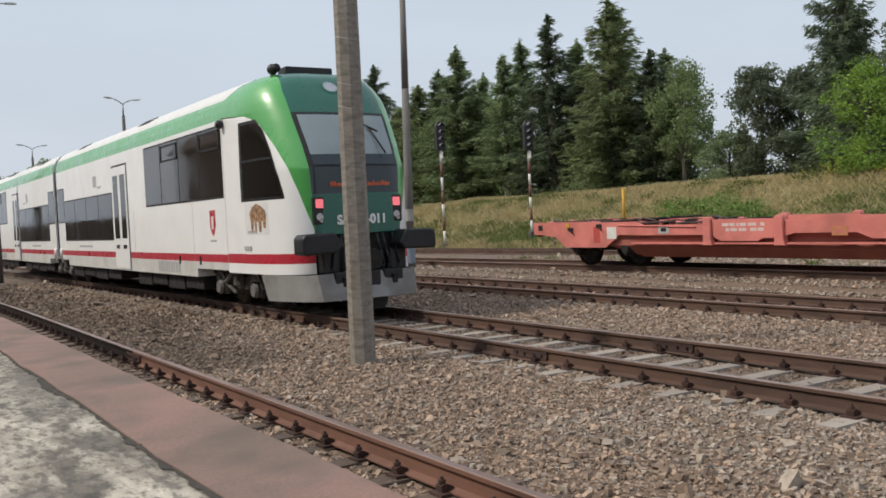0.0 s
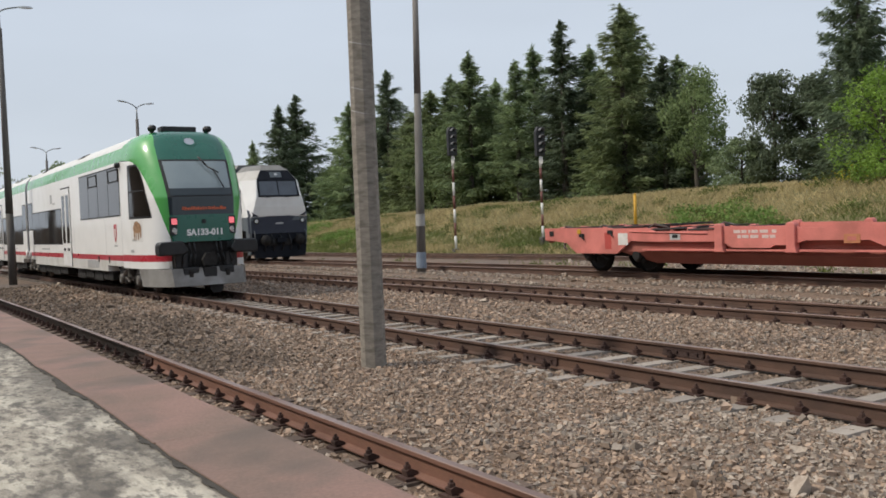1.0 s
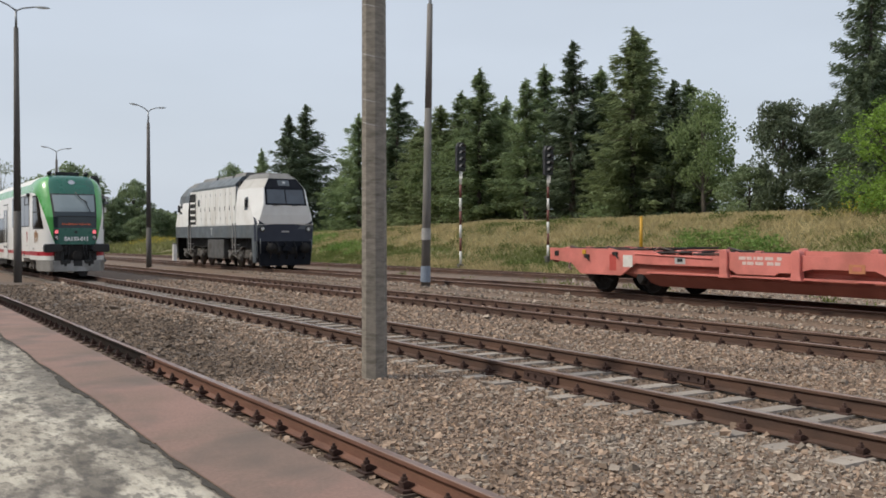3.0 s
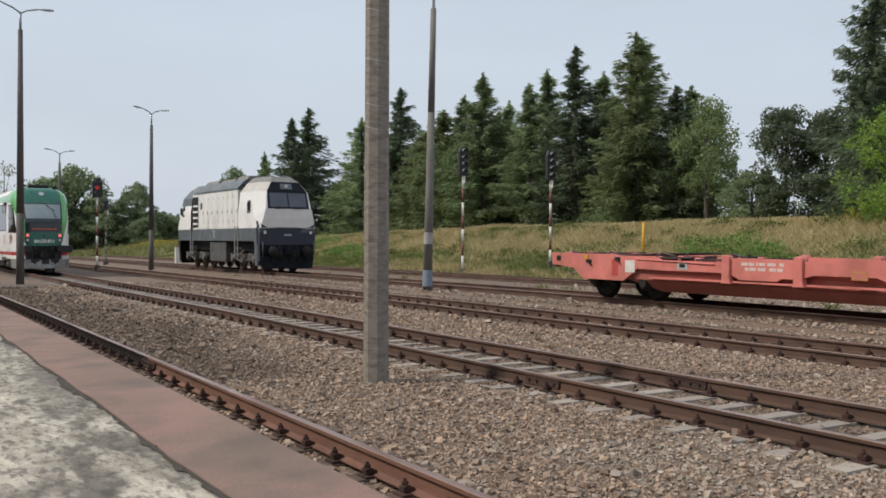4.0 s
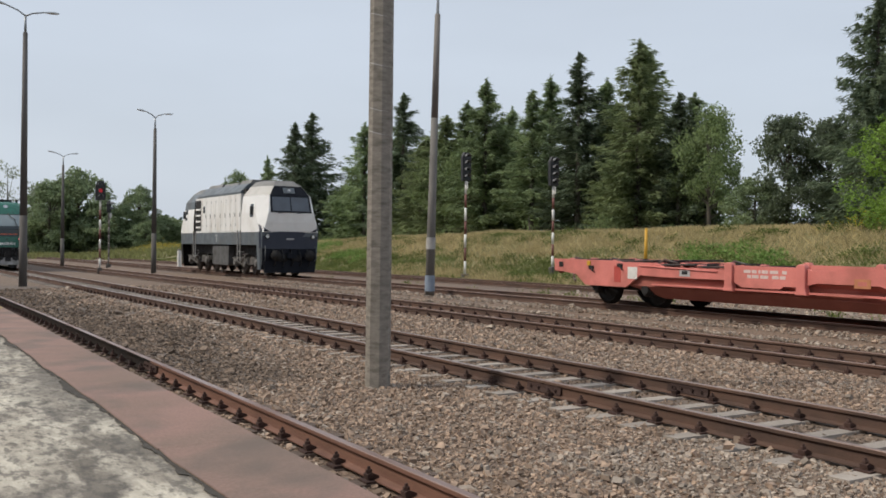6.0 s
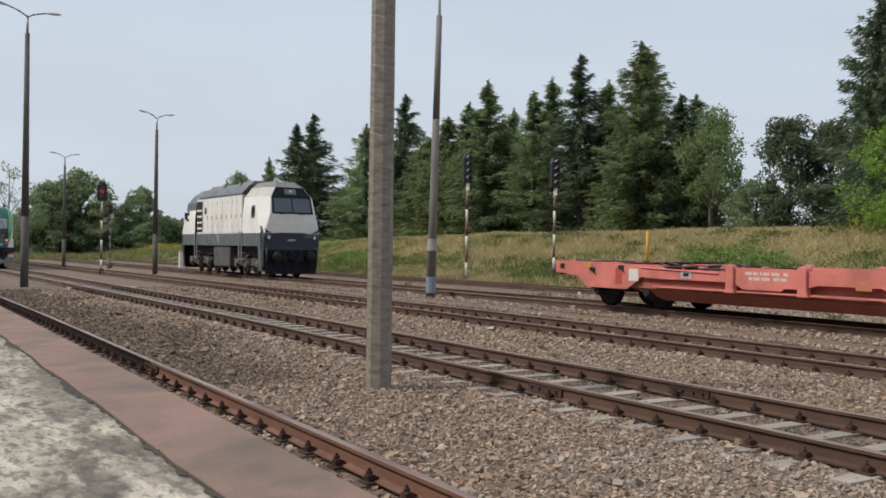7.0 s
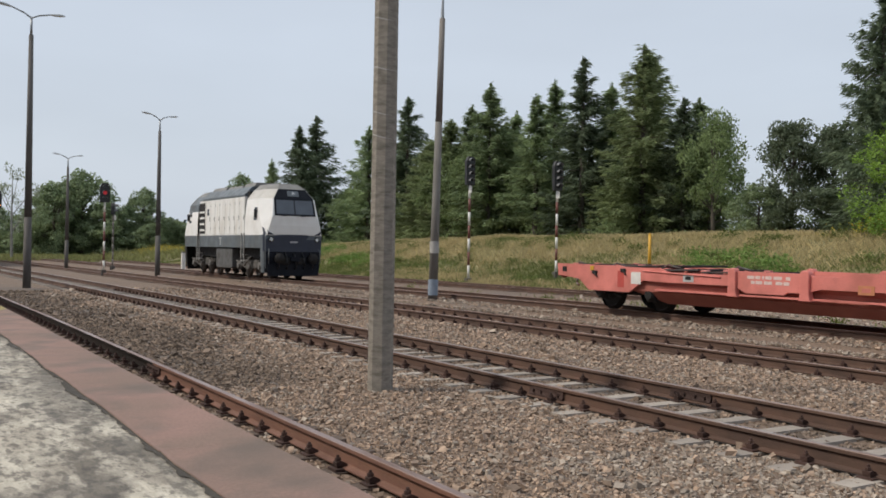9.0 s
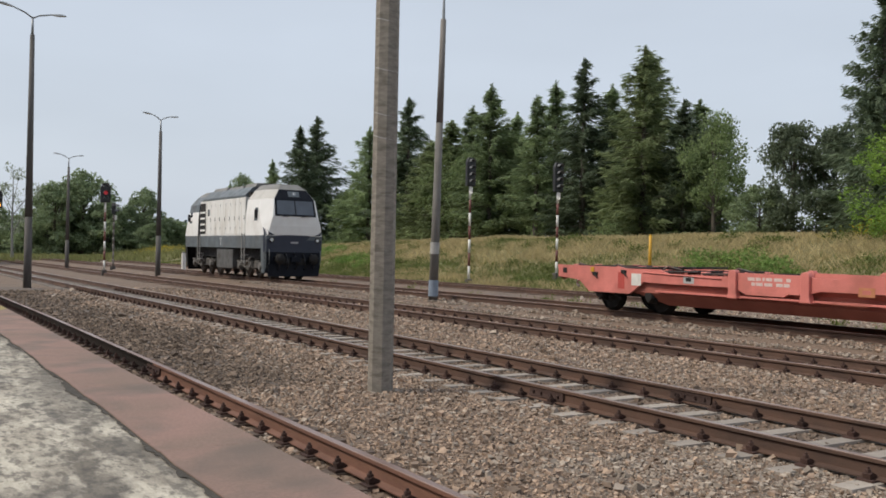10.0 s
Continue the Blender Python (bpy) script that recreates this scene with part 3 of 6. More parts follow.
def make_signal(x, y, head0, head1, label, lit=None, striped=True, face=0.0, lights=4, w=0.2):
    """A striped post with a black head of hooded lamps."""
    g = ground_z(x, y)
    p = thing("railway_signal", label, "signal", "light signals of the yard", at=pose(x, y, g, 0, 0, face))
    head0, head1 = head0 - g, head1 - g
    z, k = 0.35, 0
    bm = B()
    box(bm, -0.16, 0.16, -0.16, 0.16, -0.2, 0.38, 0.03)
    part("foot", bm, M["pole_dark"], p, "dark concrete foot")
    step = (head0 - 0.35) / 7
    while k < 7:
        bm = B()
        rod(bm, (0, 0, z), (0, 0, z + step), 0.068, n=12)
        part("stripe", bm, (M["white"] if k % 2 == 0 else M["signal_red"]) if striped else M["pole_light"], p, ("white" if k % 2 == 0 else "dull red") + " painted section of the post" if striped else "grey post", True)
        z += step
        k += 1
    bm = B()
    box(bm, -0.12, 0.12, -0.02, 0.02, head0 - 0.42, head0 - 0.05, 0.008)
    ob = part("number_plate", bm, M["white"], p, "small white plate with dark bars")
    ob.location = (0.09, 0, 0)
    for q in range(3):
        bm = B()
        box(bm, 0.111, 0.114, -0.014, 0.014, head0 - 0.38 + q * 0.11, head0 - 0.32 + q * 0.11)
        part("plate_bar", bm, M["black"], p, "dark bar of writing")
    bm = B()
    prism(bm, [(-w, head0), (-w * 1.05, head1 - w), (-w * 0.6, head1), (w * 0.6, head1), (w * 1.05, head1 - w), (w, head0)], "x", -0.12, 0.10, 0.02)
    part("head", bm, M["black"], p, "black signal head")
    gap = (head1 - head0 - 0.1) / lights
    for i in range(lights):
        zc = head0 + 0.05 + gap * (i + 0.5)
        bm = B()
        rod(bm, (0.10, 0, zc), (0.108, 0, zc), gap * 0.33, n=14)
        part("lens", bm, M[lit[1]] if lit and lit[0] == i else M["lens"], p, "lit " + lit[1].split("_")[0] + " lens" if lit and lit[0] == i else "unlit dark lens")
        bm = B()
        r = gap * 0.44
        rows = [[(xx, r * math.cos(a), zc + r * math.sin(a)) for a in np.linspace(0.0, math.pi, 9)] for xx in (0.10, 0.34)]
        rows += [[(0.34, (r - 0.012) * math.cos(a), zc + (r - 0.012) * math.sin(a)) for a in np.linspace(0.0, math.pi, 9)], [(0.10, (r - 0.012) * math.cos(a), zc + (r - 0.012) * math.sin(a)) for a in np.linspace(0.0, math.pi, 9)]]
        grid_mesh(bm, rows)
        part("hood", bm, M["hood"], p, "black sun hood greyed for the light on its top")
    return p


def stained_patch():
    """Dark oily ground between the first track and the pole."""
    bm = B()
    rows = []
    for x in np.arange(-44, -11.0, 0.4):
        lo, hi = 3.48, 6.0 + 0.9 * noise.noise((x * 0.35, 1.0, 0.0)) + 0.4 * noise.noise((x * 1.1, 3.0, 0.0)) - 1.6 * smooth(-15, -9.5, x)
        rows.append([(x, lo + (hi - lo) * k / 6 + 0.12 * noise.noise((x * 2, k, 7.0)), ground_z(x, 5) + 0.004) for k in range(7)])
    grid_mesh(bm, rows)
    tagged(new("stained_ground", link_mesh("stained_ground", bm, M["ballast_dark"])), "dark oily patch of fine gravel beside the track", "ground", kind="structure")


def track_floor():
    """Dark ballast between the rails of the railcar's track."""
    bm = B()
    grid_mesh(bm, [[(x, y + 0.03 * noise.noise((x, y, 2.0)), ground_z(x, 7) - 0.001 + 0.006 * noise.noise((x * 3, y * 5, 1.0))) for y in np.linspace(7.18, 8.54, 7)] for x in np.arange(-60, 4, 0.35)])
    for y0, y1, z in ((13.0, 14.34, 0.006),):
        grid_mesh(bm, [[(x, y, ground_z(x, 13.6) + z + 0.006 * noise.noise((x * 3, y * 5, 1.0))) for y in np.linspace(y0, y1, 5)] for x in np.arange(-60, 4, 0.6)])
    tagged(new("track_ballast", link_mesh("track_ballast", bm, M["ballast_dark"])), "dark dirty ballast between the rails", "ballast", kind="structure")


make_ground()
stained_patch()
track_floor()
scatter_stones()
CLIP = clip_mesh()
CONCRETE, TIMBER = sleeper_mesh(M["sleeper"]), sleeper_mesh(M["wood_sleeper"])
ballast_bed(17.744, 0.14, 2.0)
ballast_bed(26.15, 0.0, 1.7)
make_platform()
make_near_pole()
make_mast()
make_lamp(-42.7, 5.59, 11.3, 20, "tall two-armed grey street lamp beside the track", "pole_dark", arm=1.3)
make_lamp(-60.05, 15.5, 9.75, 20, "two-armed grey street lamp between the tracks", arm=1.0)
make_lamp(-84.3, 14.1, 9.0, 20, "distant two-armed grey street lamp", arm=1.1)
make_signal(-43.55, 28.35, 5.25, 6.85, "unlit black light signal on a red and white post", face=-2, w=0.27)
make_signal(-39.6, 31.4, 4.92, 6.5, "unlit black light signal on a red and white post", face=-2, w=0.27)
make_signal(-63.65, 12.95, 4.35, 5.6, "signal showing a red light on a striped post", lit=(1, "red_lamp"), face=-4, lights=3, w=0.3)
make_signal(-73.8, 15.66, 3.88, 4.75, "small black signal on a plain grey post", striped=False, face=60, lights=2, w=0.22)
make_signal(-110, 11.45, 5.2, 7.1, "distant signal showing an orange light", lit=(0, "orange_lamp"), face=-4, lights=3, w=0.33)
wp = thing("white_marker", "small white concrete marker beside the track", "post", at=pose(-72.0, 20.55, ground_z(-72.0, 20.55)))
bm = B()
box(bm, -0.16, 0.16, -0.14, 0.14, -0.2, 1.45, 0.03)
part("stone", bm, M["white"], wp, "whitewashed stone")
bm = B()
prism(bm, [(-0.17, 1.45), (0.0, 1.56), (0.17, 1.45)], "x", -0.17, 0.17)
part("cap", bm, M["pole_light"], wp, "grey sloped cap")
yp = thing("marker_post", "yellow painted marker post in the grass", "post", at=pose(-31.1, 30.0, ground_z(-31.1, 30.0)))
bm = B()
rod(bm, (0, 0, 0.9), (0.02, 0, 2.55), 0.075, 0.07, 10)
rod(bm, (0.02, 0, 2.55), (0.02, 0, 2.62), 0.07, 0.03, 10)
part("upper_post", bm, M["yellow"], yp, "yellow painted upper part", True)
bm = B()
rod(bm, (0, 0, -0.3), (0, 0, 0.9), 0.06, 0.06, 10)
part("lower_post", bm, M["pole_dark"], yp, "dark lower part", True)

# ---------------------------------------------------------------- vehicle materials
M["train_white"] = mat("white_coach_paint", (0.86, 0.855, 0.84), 0.36, scale=1.5, amount=0.12, fine=40, bump=0.02, coat=0.3, dirt=(0.66, 0.64, 0.60), dirt_scale=0.7, dirt_amount=0.25)
M["train_skirt"] = mat("grey_white_skirt", (0.62, 0.61, 0.58), 0.45, scale=2, amount=0.3, bump=0.03, dirt=(0.40, 0.37, 0.33), dirt_scale=1.2, dirt_amount=0.5)
M["train_red"] = mat("red_stripe_paint", (0.48, 0.03, 0.05), 0.32, scale=2, amount=0.2, bump=0.02, coat=0.3)
M["train_green"] = mat("bright_green_paint", (0.085, 0.39, 0.09), 0.32, other=(0.075, 0.34, 0.08), scale=2, amount=0.3, bump=0.0, coat=0.7)
M["train_dark_green"] = mat("dark_green_paint", (0.012, 0.125, 0.085), 0.3, other=(0.01, 0.10, 0.07), scale=2, amount=0.3, bump=0.02, coat=0.4)
M["train_roof"] = mat("pale_roof_paint", (0.72, 0.72, 0.70), 0.5, scale=2, amount=0.25, bump=0.03)
M["glass_dark"] = mat("tinted_window_glass", (0.014, 0.012, 0.010), 0.04, bump=0, scale=1, amount=0.2, spec=0.7)
M["glass_side"] = mat("clear_window_glass", (0.03, 0.024, 0.02), 0.03, bump=0, scale=0.8, amount=0.5, spec=1.0)
M["windscreen"] = mat("windscreen_glass", (0.27, 0.325, 0.335), 0.06, other=(0.20, 0.245, 0.26), bump=0, scale=1.2, amount=0.5, spec=1.0)
M["slate_glass"] = mat("slate_tinted_glass", (0.030, 0.042, 0.05), 0.08, bump=0, scale=1, amount=0.2, spec=0.5)
M["rubber"] = mat("black_rubber", (0.012, 0.012, 0.013), 0.55, scale=8, bump=0.05)
M["plastic"] = mat("black_bumper", (0.013, 0.0135, 0.015), 0.5, scale=5, bump=0.1)
M["apron"] = mat("grey_apron", (0.30, 0.292, 0.28), 0.55, other=(0.21, 0.205, 0.195), scale=2.5, amount=0.6, bump=0.05, dirt=(0.12, 0.105, 0.09), dirt_scale=1.5, dirt_amount=0.6)
M["undergear"] = mat("dark_running_gear", (0.019, 0.017, 0.016), 0.75, 0.2, scale=6, amount=0.6, bump=0.3)
# Dirty gear with its base raised to stand for light under the body.
M["lightened_gear"] = mat("lightened_running_gear", (0.12, 0.112, 0.103), 0.7, 0.2, other=(0.04, 0.037, 0.035), scale=7, amount=0.8, bump=0.3, dirt=(0.16, 0.145, 0.125), dirt_scale=3.0, dirt_amount=0.7)
# Pale grey puts highlights on axle boxes and dampers by colour.
M["highlight_gear"] = mat("highlight_grey_gear", (0.19, 0.18, 0.168), 0.6, 0.2, other=(0.12, 0.112, 0.104), scale=6, amount=0.8, bump=0.2)
M["wheel"] = mat("wheel_steel", (0.11, 0.095, 0.085), 0.55, 0.6, scale=6, amount=0.5, bump=0.1)
M["led"] = mat("orange_led_display", (0.5, 0.1, 0.04), 0.4, bump=0, glow=(1.0, 0.23, 0.10), glow_strength=0.1)
M["tail_red"] = mat("red_tail_light", (0.6, 0.10, 0.12), 0.3, bump=0, glow=(1.0, 0.24, 0.28), glow_strength=0.65)
M["chrome"] = mat("headlight_reflector", (0.55, 0.56, 0.58), 0.2, 0.8, bump=0)
M["crest_brown"] = mat("brown_emblem", (0.50, 0.30, 0.16), 0.6, other=(0.17, 0.09, 0.05), scale=13, amount=1.0, bump=0)
M["pale_card"] = mat("pale_card", (0.74, 0.735, 0.72), 0.5, scale=8, amount=0.2, bump=0)
M["grey_print"] = mat("grey_lettering", (0.42, 0.42, 0.42), 0.6, scale=30, amount=0.3, bump=0)
M["faded_grey"] = mat("faded_pale_mark", (0.42, 0.43, 0.43), 0.7, scale=12, amount=0.5, bump=0)
M["loco_white"] = mat("off_white_loco_paint", (0.78, 0.775, 0.75), 0.5, scale=1.2, amount=0.25, bump=0.04, dirt=(0.50, 0.46, 0.40), dirt_scale=1.6, dirt_amount=0.55, stretch=(1.6, 1.6, 0.35))
M["loco_cab_white"] = mat("cab_white_loco_paint", (0.80, 0.795, 0.775), 0.45, scale=1.2, amount=0.15, bump=0.03, dirt=(0.60, 0.58, 0.54), dirt_scale=1.2, dirt_amount=0.4)
M["loco_crown"] = mat("beige_loco_paint", (0.47, 0.455, 0.425), 0.6, scale=1.2, amount=0.3, bump=0.04, dirt=(0.34, 0.31, 0.27), dirt_scale=1.4, dirt_amount=0.5)
M["loco_blue"] = mat("blue_grey_front_paint", (0.03, 0.038, 0.062), 0.5, scale=2, amount=0.3, bump=0.03)
# Blue-grey base adds reflected sky to the glass by colour.
M["loco_glass"] = mat("sky_tinted_glass", (0.07, 0.086, 0.11), 0.06, bump=0, scale=1.5, amount=0.5, spec=0.8)
M["loco_grey"] = mat("slate_grey_loco_paint", (0.11, 0.13, 0.145), 0.5, scale=2, amount=0.3, bump=0.04, dirt=(0.09, 0.085, 0.075), dirt_scale=1.2, dirt_amount=0.5)
M["loco_dark"] = mat("dark_blue_grey_paint", (0.010, 0.012, 0.018), 0.7, scale=2, amount=0.3, bump=0.04, spec=0.2)
M["loco_roof"] = mat("grey_roof_panels", (0.21, 0.205, 0.195), 0.7, scale=2, amount=0.5, bump=0.05)
M["loco_tank"] = mat("dirty_tank_paint", (0.10, 0.10, 0.10), 0.65, scale=3, amount=0.6, bump=0.1, dirt=(0.05, 0.045, 0.038), dirt_scale=1.5, dirt_amount=0.6)
M["number_white"] = mat("white_lettering", (0.82, 0.83, 0.82), 0.5, scale=30, amount=0.15, bump=0)
M["wagon_red"] = mat("faded_red_wagon_paint", (0.70, 0.225, 0.19), 0.6, other=(0.56, 0.155, 0.13), scale=1.6, amount=0.6, bump=0.08, dirt=(0.30, 0.10, 0.075), dirt_scale=1.0, dirt_amount=0.6)
# Wagon red darkened to hold the shade on the low parts.
M["wagon_red_shaded"] = mat("shaded_red_wagon_paint", (0.38, 0.12, 0.09), 0.75, other=(0.28, 0.09, 0.07), scale=1.6, amount=0.6, bump=0.08)
M["deck_plate"] = mat("worn_deck_plate", (0.07, 0.062, 0.06), 0.6, 0.3, other=(0.035, 0.032, 0.031), scale=4, amount=0.7, bump=0.15, dirt=(0.20, 0.09, 0.07), dirt_scale=2.0, dirt_amount=0.5)
M["wagon_panel"] = mat("brighter_red_panel", (0.50, 0.075, 0.06), 0.6, scale=4, amount=0.4)
M["faded_white"] = mat("faded_white_stencil", (0.72, 0.56, 0.52), 0.7, scale=20, amount=0.6, bump=0)
M["sign_yellow"] = mat("yellow_stencil", (0.52, 0.21, 0.10), 0.7, bump=0)

# ---------------------------------------------------------------- the railcar
TRAIN_Y = 7.858
BACK = -2.85
ZF = ([0.3, 1.4, 2.6, 3.0, 3.5, 3.9, 4.2, 4.36, 4.46, 4.52], [0.02, 0.02, 0.0, -0.18, -0.47, -0.74, -0.98, -1.15, -1.45, -2.3])
ZW = ([0.3, 3.72, 3.86, 4.02, 4.17, 4.31, 4.42, 4.49, 4.52], [1.43, 1.43, 1.415, 1.375, 1.30, 1.17, 0.96, 0.6, 0.05])


def nose(z, th, off=0.0):
    """A point of the rounded cab front; th runs from the middle (0) to the side (pi/2)."""
    f, w = lerp(z, *ZF) + off, lerp(z, *ZW) + off
    s, c = math.sin(abs(th)), math.cos(th)
    return (BACK + (f - BACK) * math.sqrt(max(0.0, c)), math.copysign(w * math.sqrt(s), th) if th else 0.0, z)


def th_y(z, y):
    return math.asin(min(1.0, (y / lerp(z, *ZW)) ** 2))


def th_x(z, x):
    return math.acos(min(1.0, max(0.0, (x - BACK) / (lerp(z, *ZF) - BACK)) ** 2))


Z_MASK = ([1.42, 2.6, 3.5, 4.05, 4.36, 4.52], [0.83, 0.89, 0.94, 0.94, 0.86, 0.75])
Z_GREEN = ([1.5, 1.56, 2.2, 3.05, 3.46, 3.64, 3.72, 4.6], [0.34, 0.38, 0.58, 0.88, 1.06, 1.28, math.pi / 2, math.pi / 2])


def th_mask(z):
    return th_y(z, min(lerp(z, *Z_MASK), 0.93 * lerp(z, *ZW)))


def patch(bm, zs, lo, hi, n, side, at, off=0.0):
    """A strip of the cab's skin between two edges lo(z) and hi(z)."""
    rows = []
    for z in zs:
        a, b = lo(z), hi(z)
        rows.append([at(nose(z, side * (a + (b - a) * k / n), off)) for k in range(n + 1)])
    return grid_mesh(bm, rows)


def solid(ob, t, offset=1.0):
    m = ob.modifiers.new("thickness", "SOLIDIFY")
    m.thickness, m.offset = t, offset
    return ob


def build_cab(car, at, flip, lit):
    """One driving cab; at() lays its points into the train."""
    zz = lambda a, b, n: list(np.linspace(a, b, n))
    quarter = lambda z: math.pi / 2
    for side in (-1, 1):
        for name, z0, z1, n, m, label in (("cab_skirt", 0.74, 0.93, 2, "train_white", "white lower cab edge"), ("red_stripe", 0.93, 1.11, 3, "train_red", "red stripe round the cab"),
                                          ("cab_side", 1.11, 3.72, 40, "train_white", "white rounded cab side")):
            bm = patch(B(), zz(z0, z1, n), lambda z: max(lerp(z, *Z_GREEN) if z > 1.5 else 0.0, th_y(z, 0.86)), quarter, 26, side, at)
            part(name, bm, M[m], car, label, True)
        roof_line = lambda z: max(th_mask(z) + 0.01, th_x(z, lerp(z, [4.10, 4.22, 4.38, 4.51], [BACK, -2.60, -2.25, -1.95])))
        bm = patch(B(), zz(4.10, 4.51, 14), roof_line, quarter, 16, side, at)
        part("cab_roof", bm, M["train_roof"], car, "pale roof behind the green cab brow", True)
        bm = patch(B(), zz(1.5, 4.51, 60), th_mask, lambda z: max(lerp(z, *Z_GREEN), th_mask(z) + 0.002) if z < 4.10 else roof_line(z), 18, side, at)
        part("green_fender", bm, M["train_green"], car, "bright green curved cab pillar", True)
        # side window of the cab
        front = lambda z: th_x(z, lerp(z, [2.12, 2.5, 3.0, 3.4, 3.52], [-0.50, -0.62, -0.86, -1.12, -1.32]))
        rear = lambda z: th_x(z, -1.92)
        bm = patch(B(), zz(2.08, 3.55, 16), lambda z: front(z) - 0.02, lambda z: rear(z) + 0.018, 10, side, at, 0.004)
        w = part("cab_window", bm, M["rubber"], car, "black-framed cab side window", True)
        bm = patch(B(), zz(2.14, 3.49, 14), lambda z: front(z) + 0.012, lambda z: rear(z) - 0.012, 10, side, at, 0.012)
        part("pane", bm, M["glass_dark"], w, "dark tinted pane", True)
        bm = patch(B(), zz(2.80, 2.84, 2), lambda z: front(z) + 0.012, lambda z: rear(z) - 0.012, 10, side, at, 0.02)
        part("sash", bm, M["rubber"], w, "black window sash", True)
    both = lambda f: (lambda z: -f(z))
    for name, z0, z1, m, label in (("lower_panel", 1.42, 2.13, "train_dark_green", "dark green front panel"), ("display_panel", 2.13, 2.60, "slate_glass", "dark slate glass panel with the display"),
                                   ("brow", 3.62, 4.51, "train_dark_green", "dark green front brow over the windscreen")):
        bm = patch(B(), zz(z0, z1, 16), both(th_mask), th_mask, 24, 1, at)
        part(name, bm, M[m], car, label, True)
    bm = patch(B(), zz(2.60, 3.62, 14), both(th_mask), th_mask, 20, 1, at)
    surround = part("windscreen", bm, M["rubber"], car, "wide raked windscreen in a black surround", True)
    inner = lambda z: th_y(z, lerp(z, *Z_MASK) - 0.085)
    bm = patch(B(), zz(2.64, 3.57, 14), both(inner), inner, 20, 1, at, 0.010)
    part("pane", bm, M["windscreen"], surround, "reflecting windscreen pane", True)
    bm = patch(B(), zz(2.64, 2.83, 4), both(inner), inner, 20, 1, at, 0.014)
    part("shade_band", bm, M["slate_glass"], surround, "dark tint along the lower windscreen", True)
    bm = B()
    pts = [at(p) for p in ((-0.47, 0.08, 3.68), (-0.31, 0.28, 3.40), (-0.15, 0.52, 3.24))]
    rod(bm, pts[0], pts[1], 0.028, 0.02, 8)
    rod(bm, pts[1], pts[2], 0.02, 0.016, 8)
    rod(bm, at((-0.36, 0.44, 3.36)), at((-0.02, 0.60, 2.84)), 0.016, n=6)
    part("wiper", bm, M["rubber"], car, "black windscreen wiper", True)
    # display
    if lit:
        rng = random.Random(3)
        y = -0.56
        for w in (0.63, 0.46):
            end = y + w
            while y < end:
                dy = rng.uniform(0.016, 0.04)
                bm = B()
                x = lerp(2.3, *ZF) + 0.012
                tall = rng.choice((0.055, 0.06, 0.085))
                box(bm, x, x + 0.006, y, y + dy, 2.255, 2.255 + tall)
                for v in bm.verts:
                    v.co = at(v.co)
                part("display_bar", bm, M["led"], car, "glowing orange display bar")
                y += dy + 0.016
            y = end + 0.07
        text = bpy.data.curves.new("lettering", "FONT")
        text.body, text.size, text.align_x, text.extrude, text.offset = "SA133-011", 0.222, "CENTER", 0.004, 0.0105
        tmp = new("lettering", text)
        me = bpy.data.meshes.new_from_object(tmp.evaluated_get(bpy.context.evaluated_depsgraph_get()))
        bpy.data.objects.remove(tmp)
        me.materials.append(M["number_white"])
        ob = new("number_lettering", me)
        ob.parent = car
        ob.matrix_basis = pose(lerp(1.6, *ZF) + 0.012, 0.03, 1.59, 90, 0, 90)
        tagged(ob, "white painted unit number")
    bm = B()
    rod(bm, at((0.0, 0.0, 1.95)), at((0.06, 0.0, 1.95)), 0.055, n=14)
    part("socket", bm, M["plastic"], car, "round black socket")
    for s in (-1, 1):
        y = 0.77 * s
        x = nose(1.95, th_y(1.95, 0.77))[0]
        bm = B()
        box(bm, x - 0.05, x + 0.022, y - 0.115, y + 0.115, 1.60, 2.08, 0.015)
        for v in bm.verts:
            v.co = at(v.co)
        cl = part("light_cluster", bm, M["plastic"], car, "black rectangular light cluster")
        bm = B()
        box(bm, x + 0.022, x + 0.034, y - 0.07, y + 0.07, 1.885, 2.04, 0.02)
        for v in bm.verts:
            v.co = at(v.co)
        part("tail_light", bm, M["tail_red"] if lit else M["signal_red"], cl, "glowing red tail light")
        for zc, yy in ((1.73, 0.0), (1.66, 0.03)):
            bm = B()
            rod(bm, at((x + 0.01, y + yy, zc)), at((x + 0.032, y + yy, zc)), 0.068 if zc > 1.7 else 0.03, n=16)
            part("headlight", bm, M["chrome"], cl, "unlit round headlight")
        # black bumper blocks
        bm = B()
        prism(bm, [(0.66, 1.10), (0.56, 1.22), (0.70, 1.45), (1.26, 1.44), (1.32, 1.37), (1.32, 1.12), (1.26, 1.08)], "x", 0.02, 0.42, 0.035)
        for v in bm.verts:
            v.co = at((v.co.x, s * v.co.y, v.co.z))
        part("bumper", bm, M["plastic"], car, "chunky black bumper block")
        bm = B()
        box(bm, -0.25, 0.14, 0.50, 0.83, 0.74, 1.12, 0.03)
        for v in bm.verts:
            v.co = at((v.co.x, s * v.co.y, v.co.z))
        part("step_box", bm, M["plastic"], car, "black equipment box under the bumper")
        for yy in (0.3, 0.42, 0.62):
            bm = B()
            pts = [(0.02, s * yy, 1.40), (0.16, s * yy, 1.1), (0.17, s * (yy + 0.05), 0.85), (0.06, s * (yy + 0.02), 0.72)]
            for a, b in zip(pts, pts[1:]):
                rod(bm, at(a), at(b), 0.024, n=7)
            part("hose", bm, M["rubber"], car, "black brake hose", True)
    bm = B()
    box(bm, -0.5, -0.06, -0.86, 0.86, 0.56, 1.43)
    for v in bm.verts:
        v.co = at(v.co)
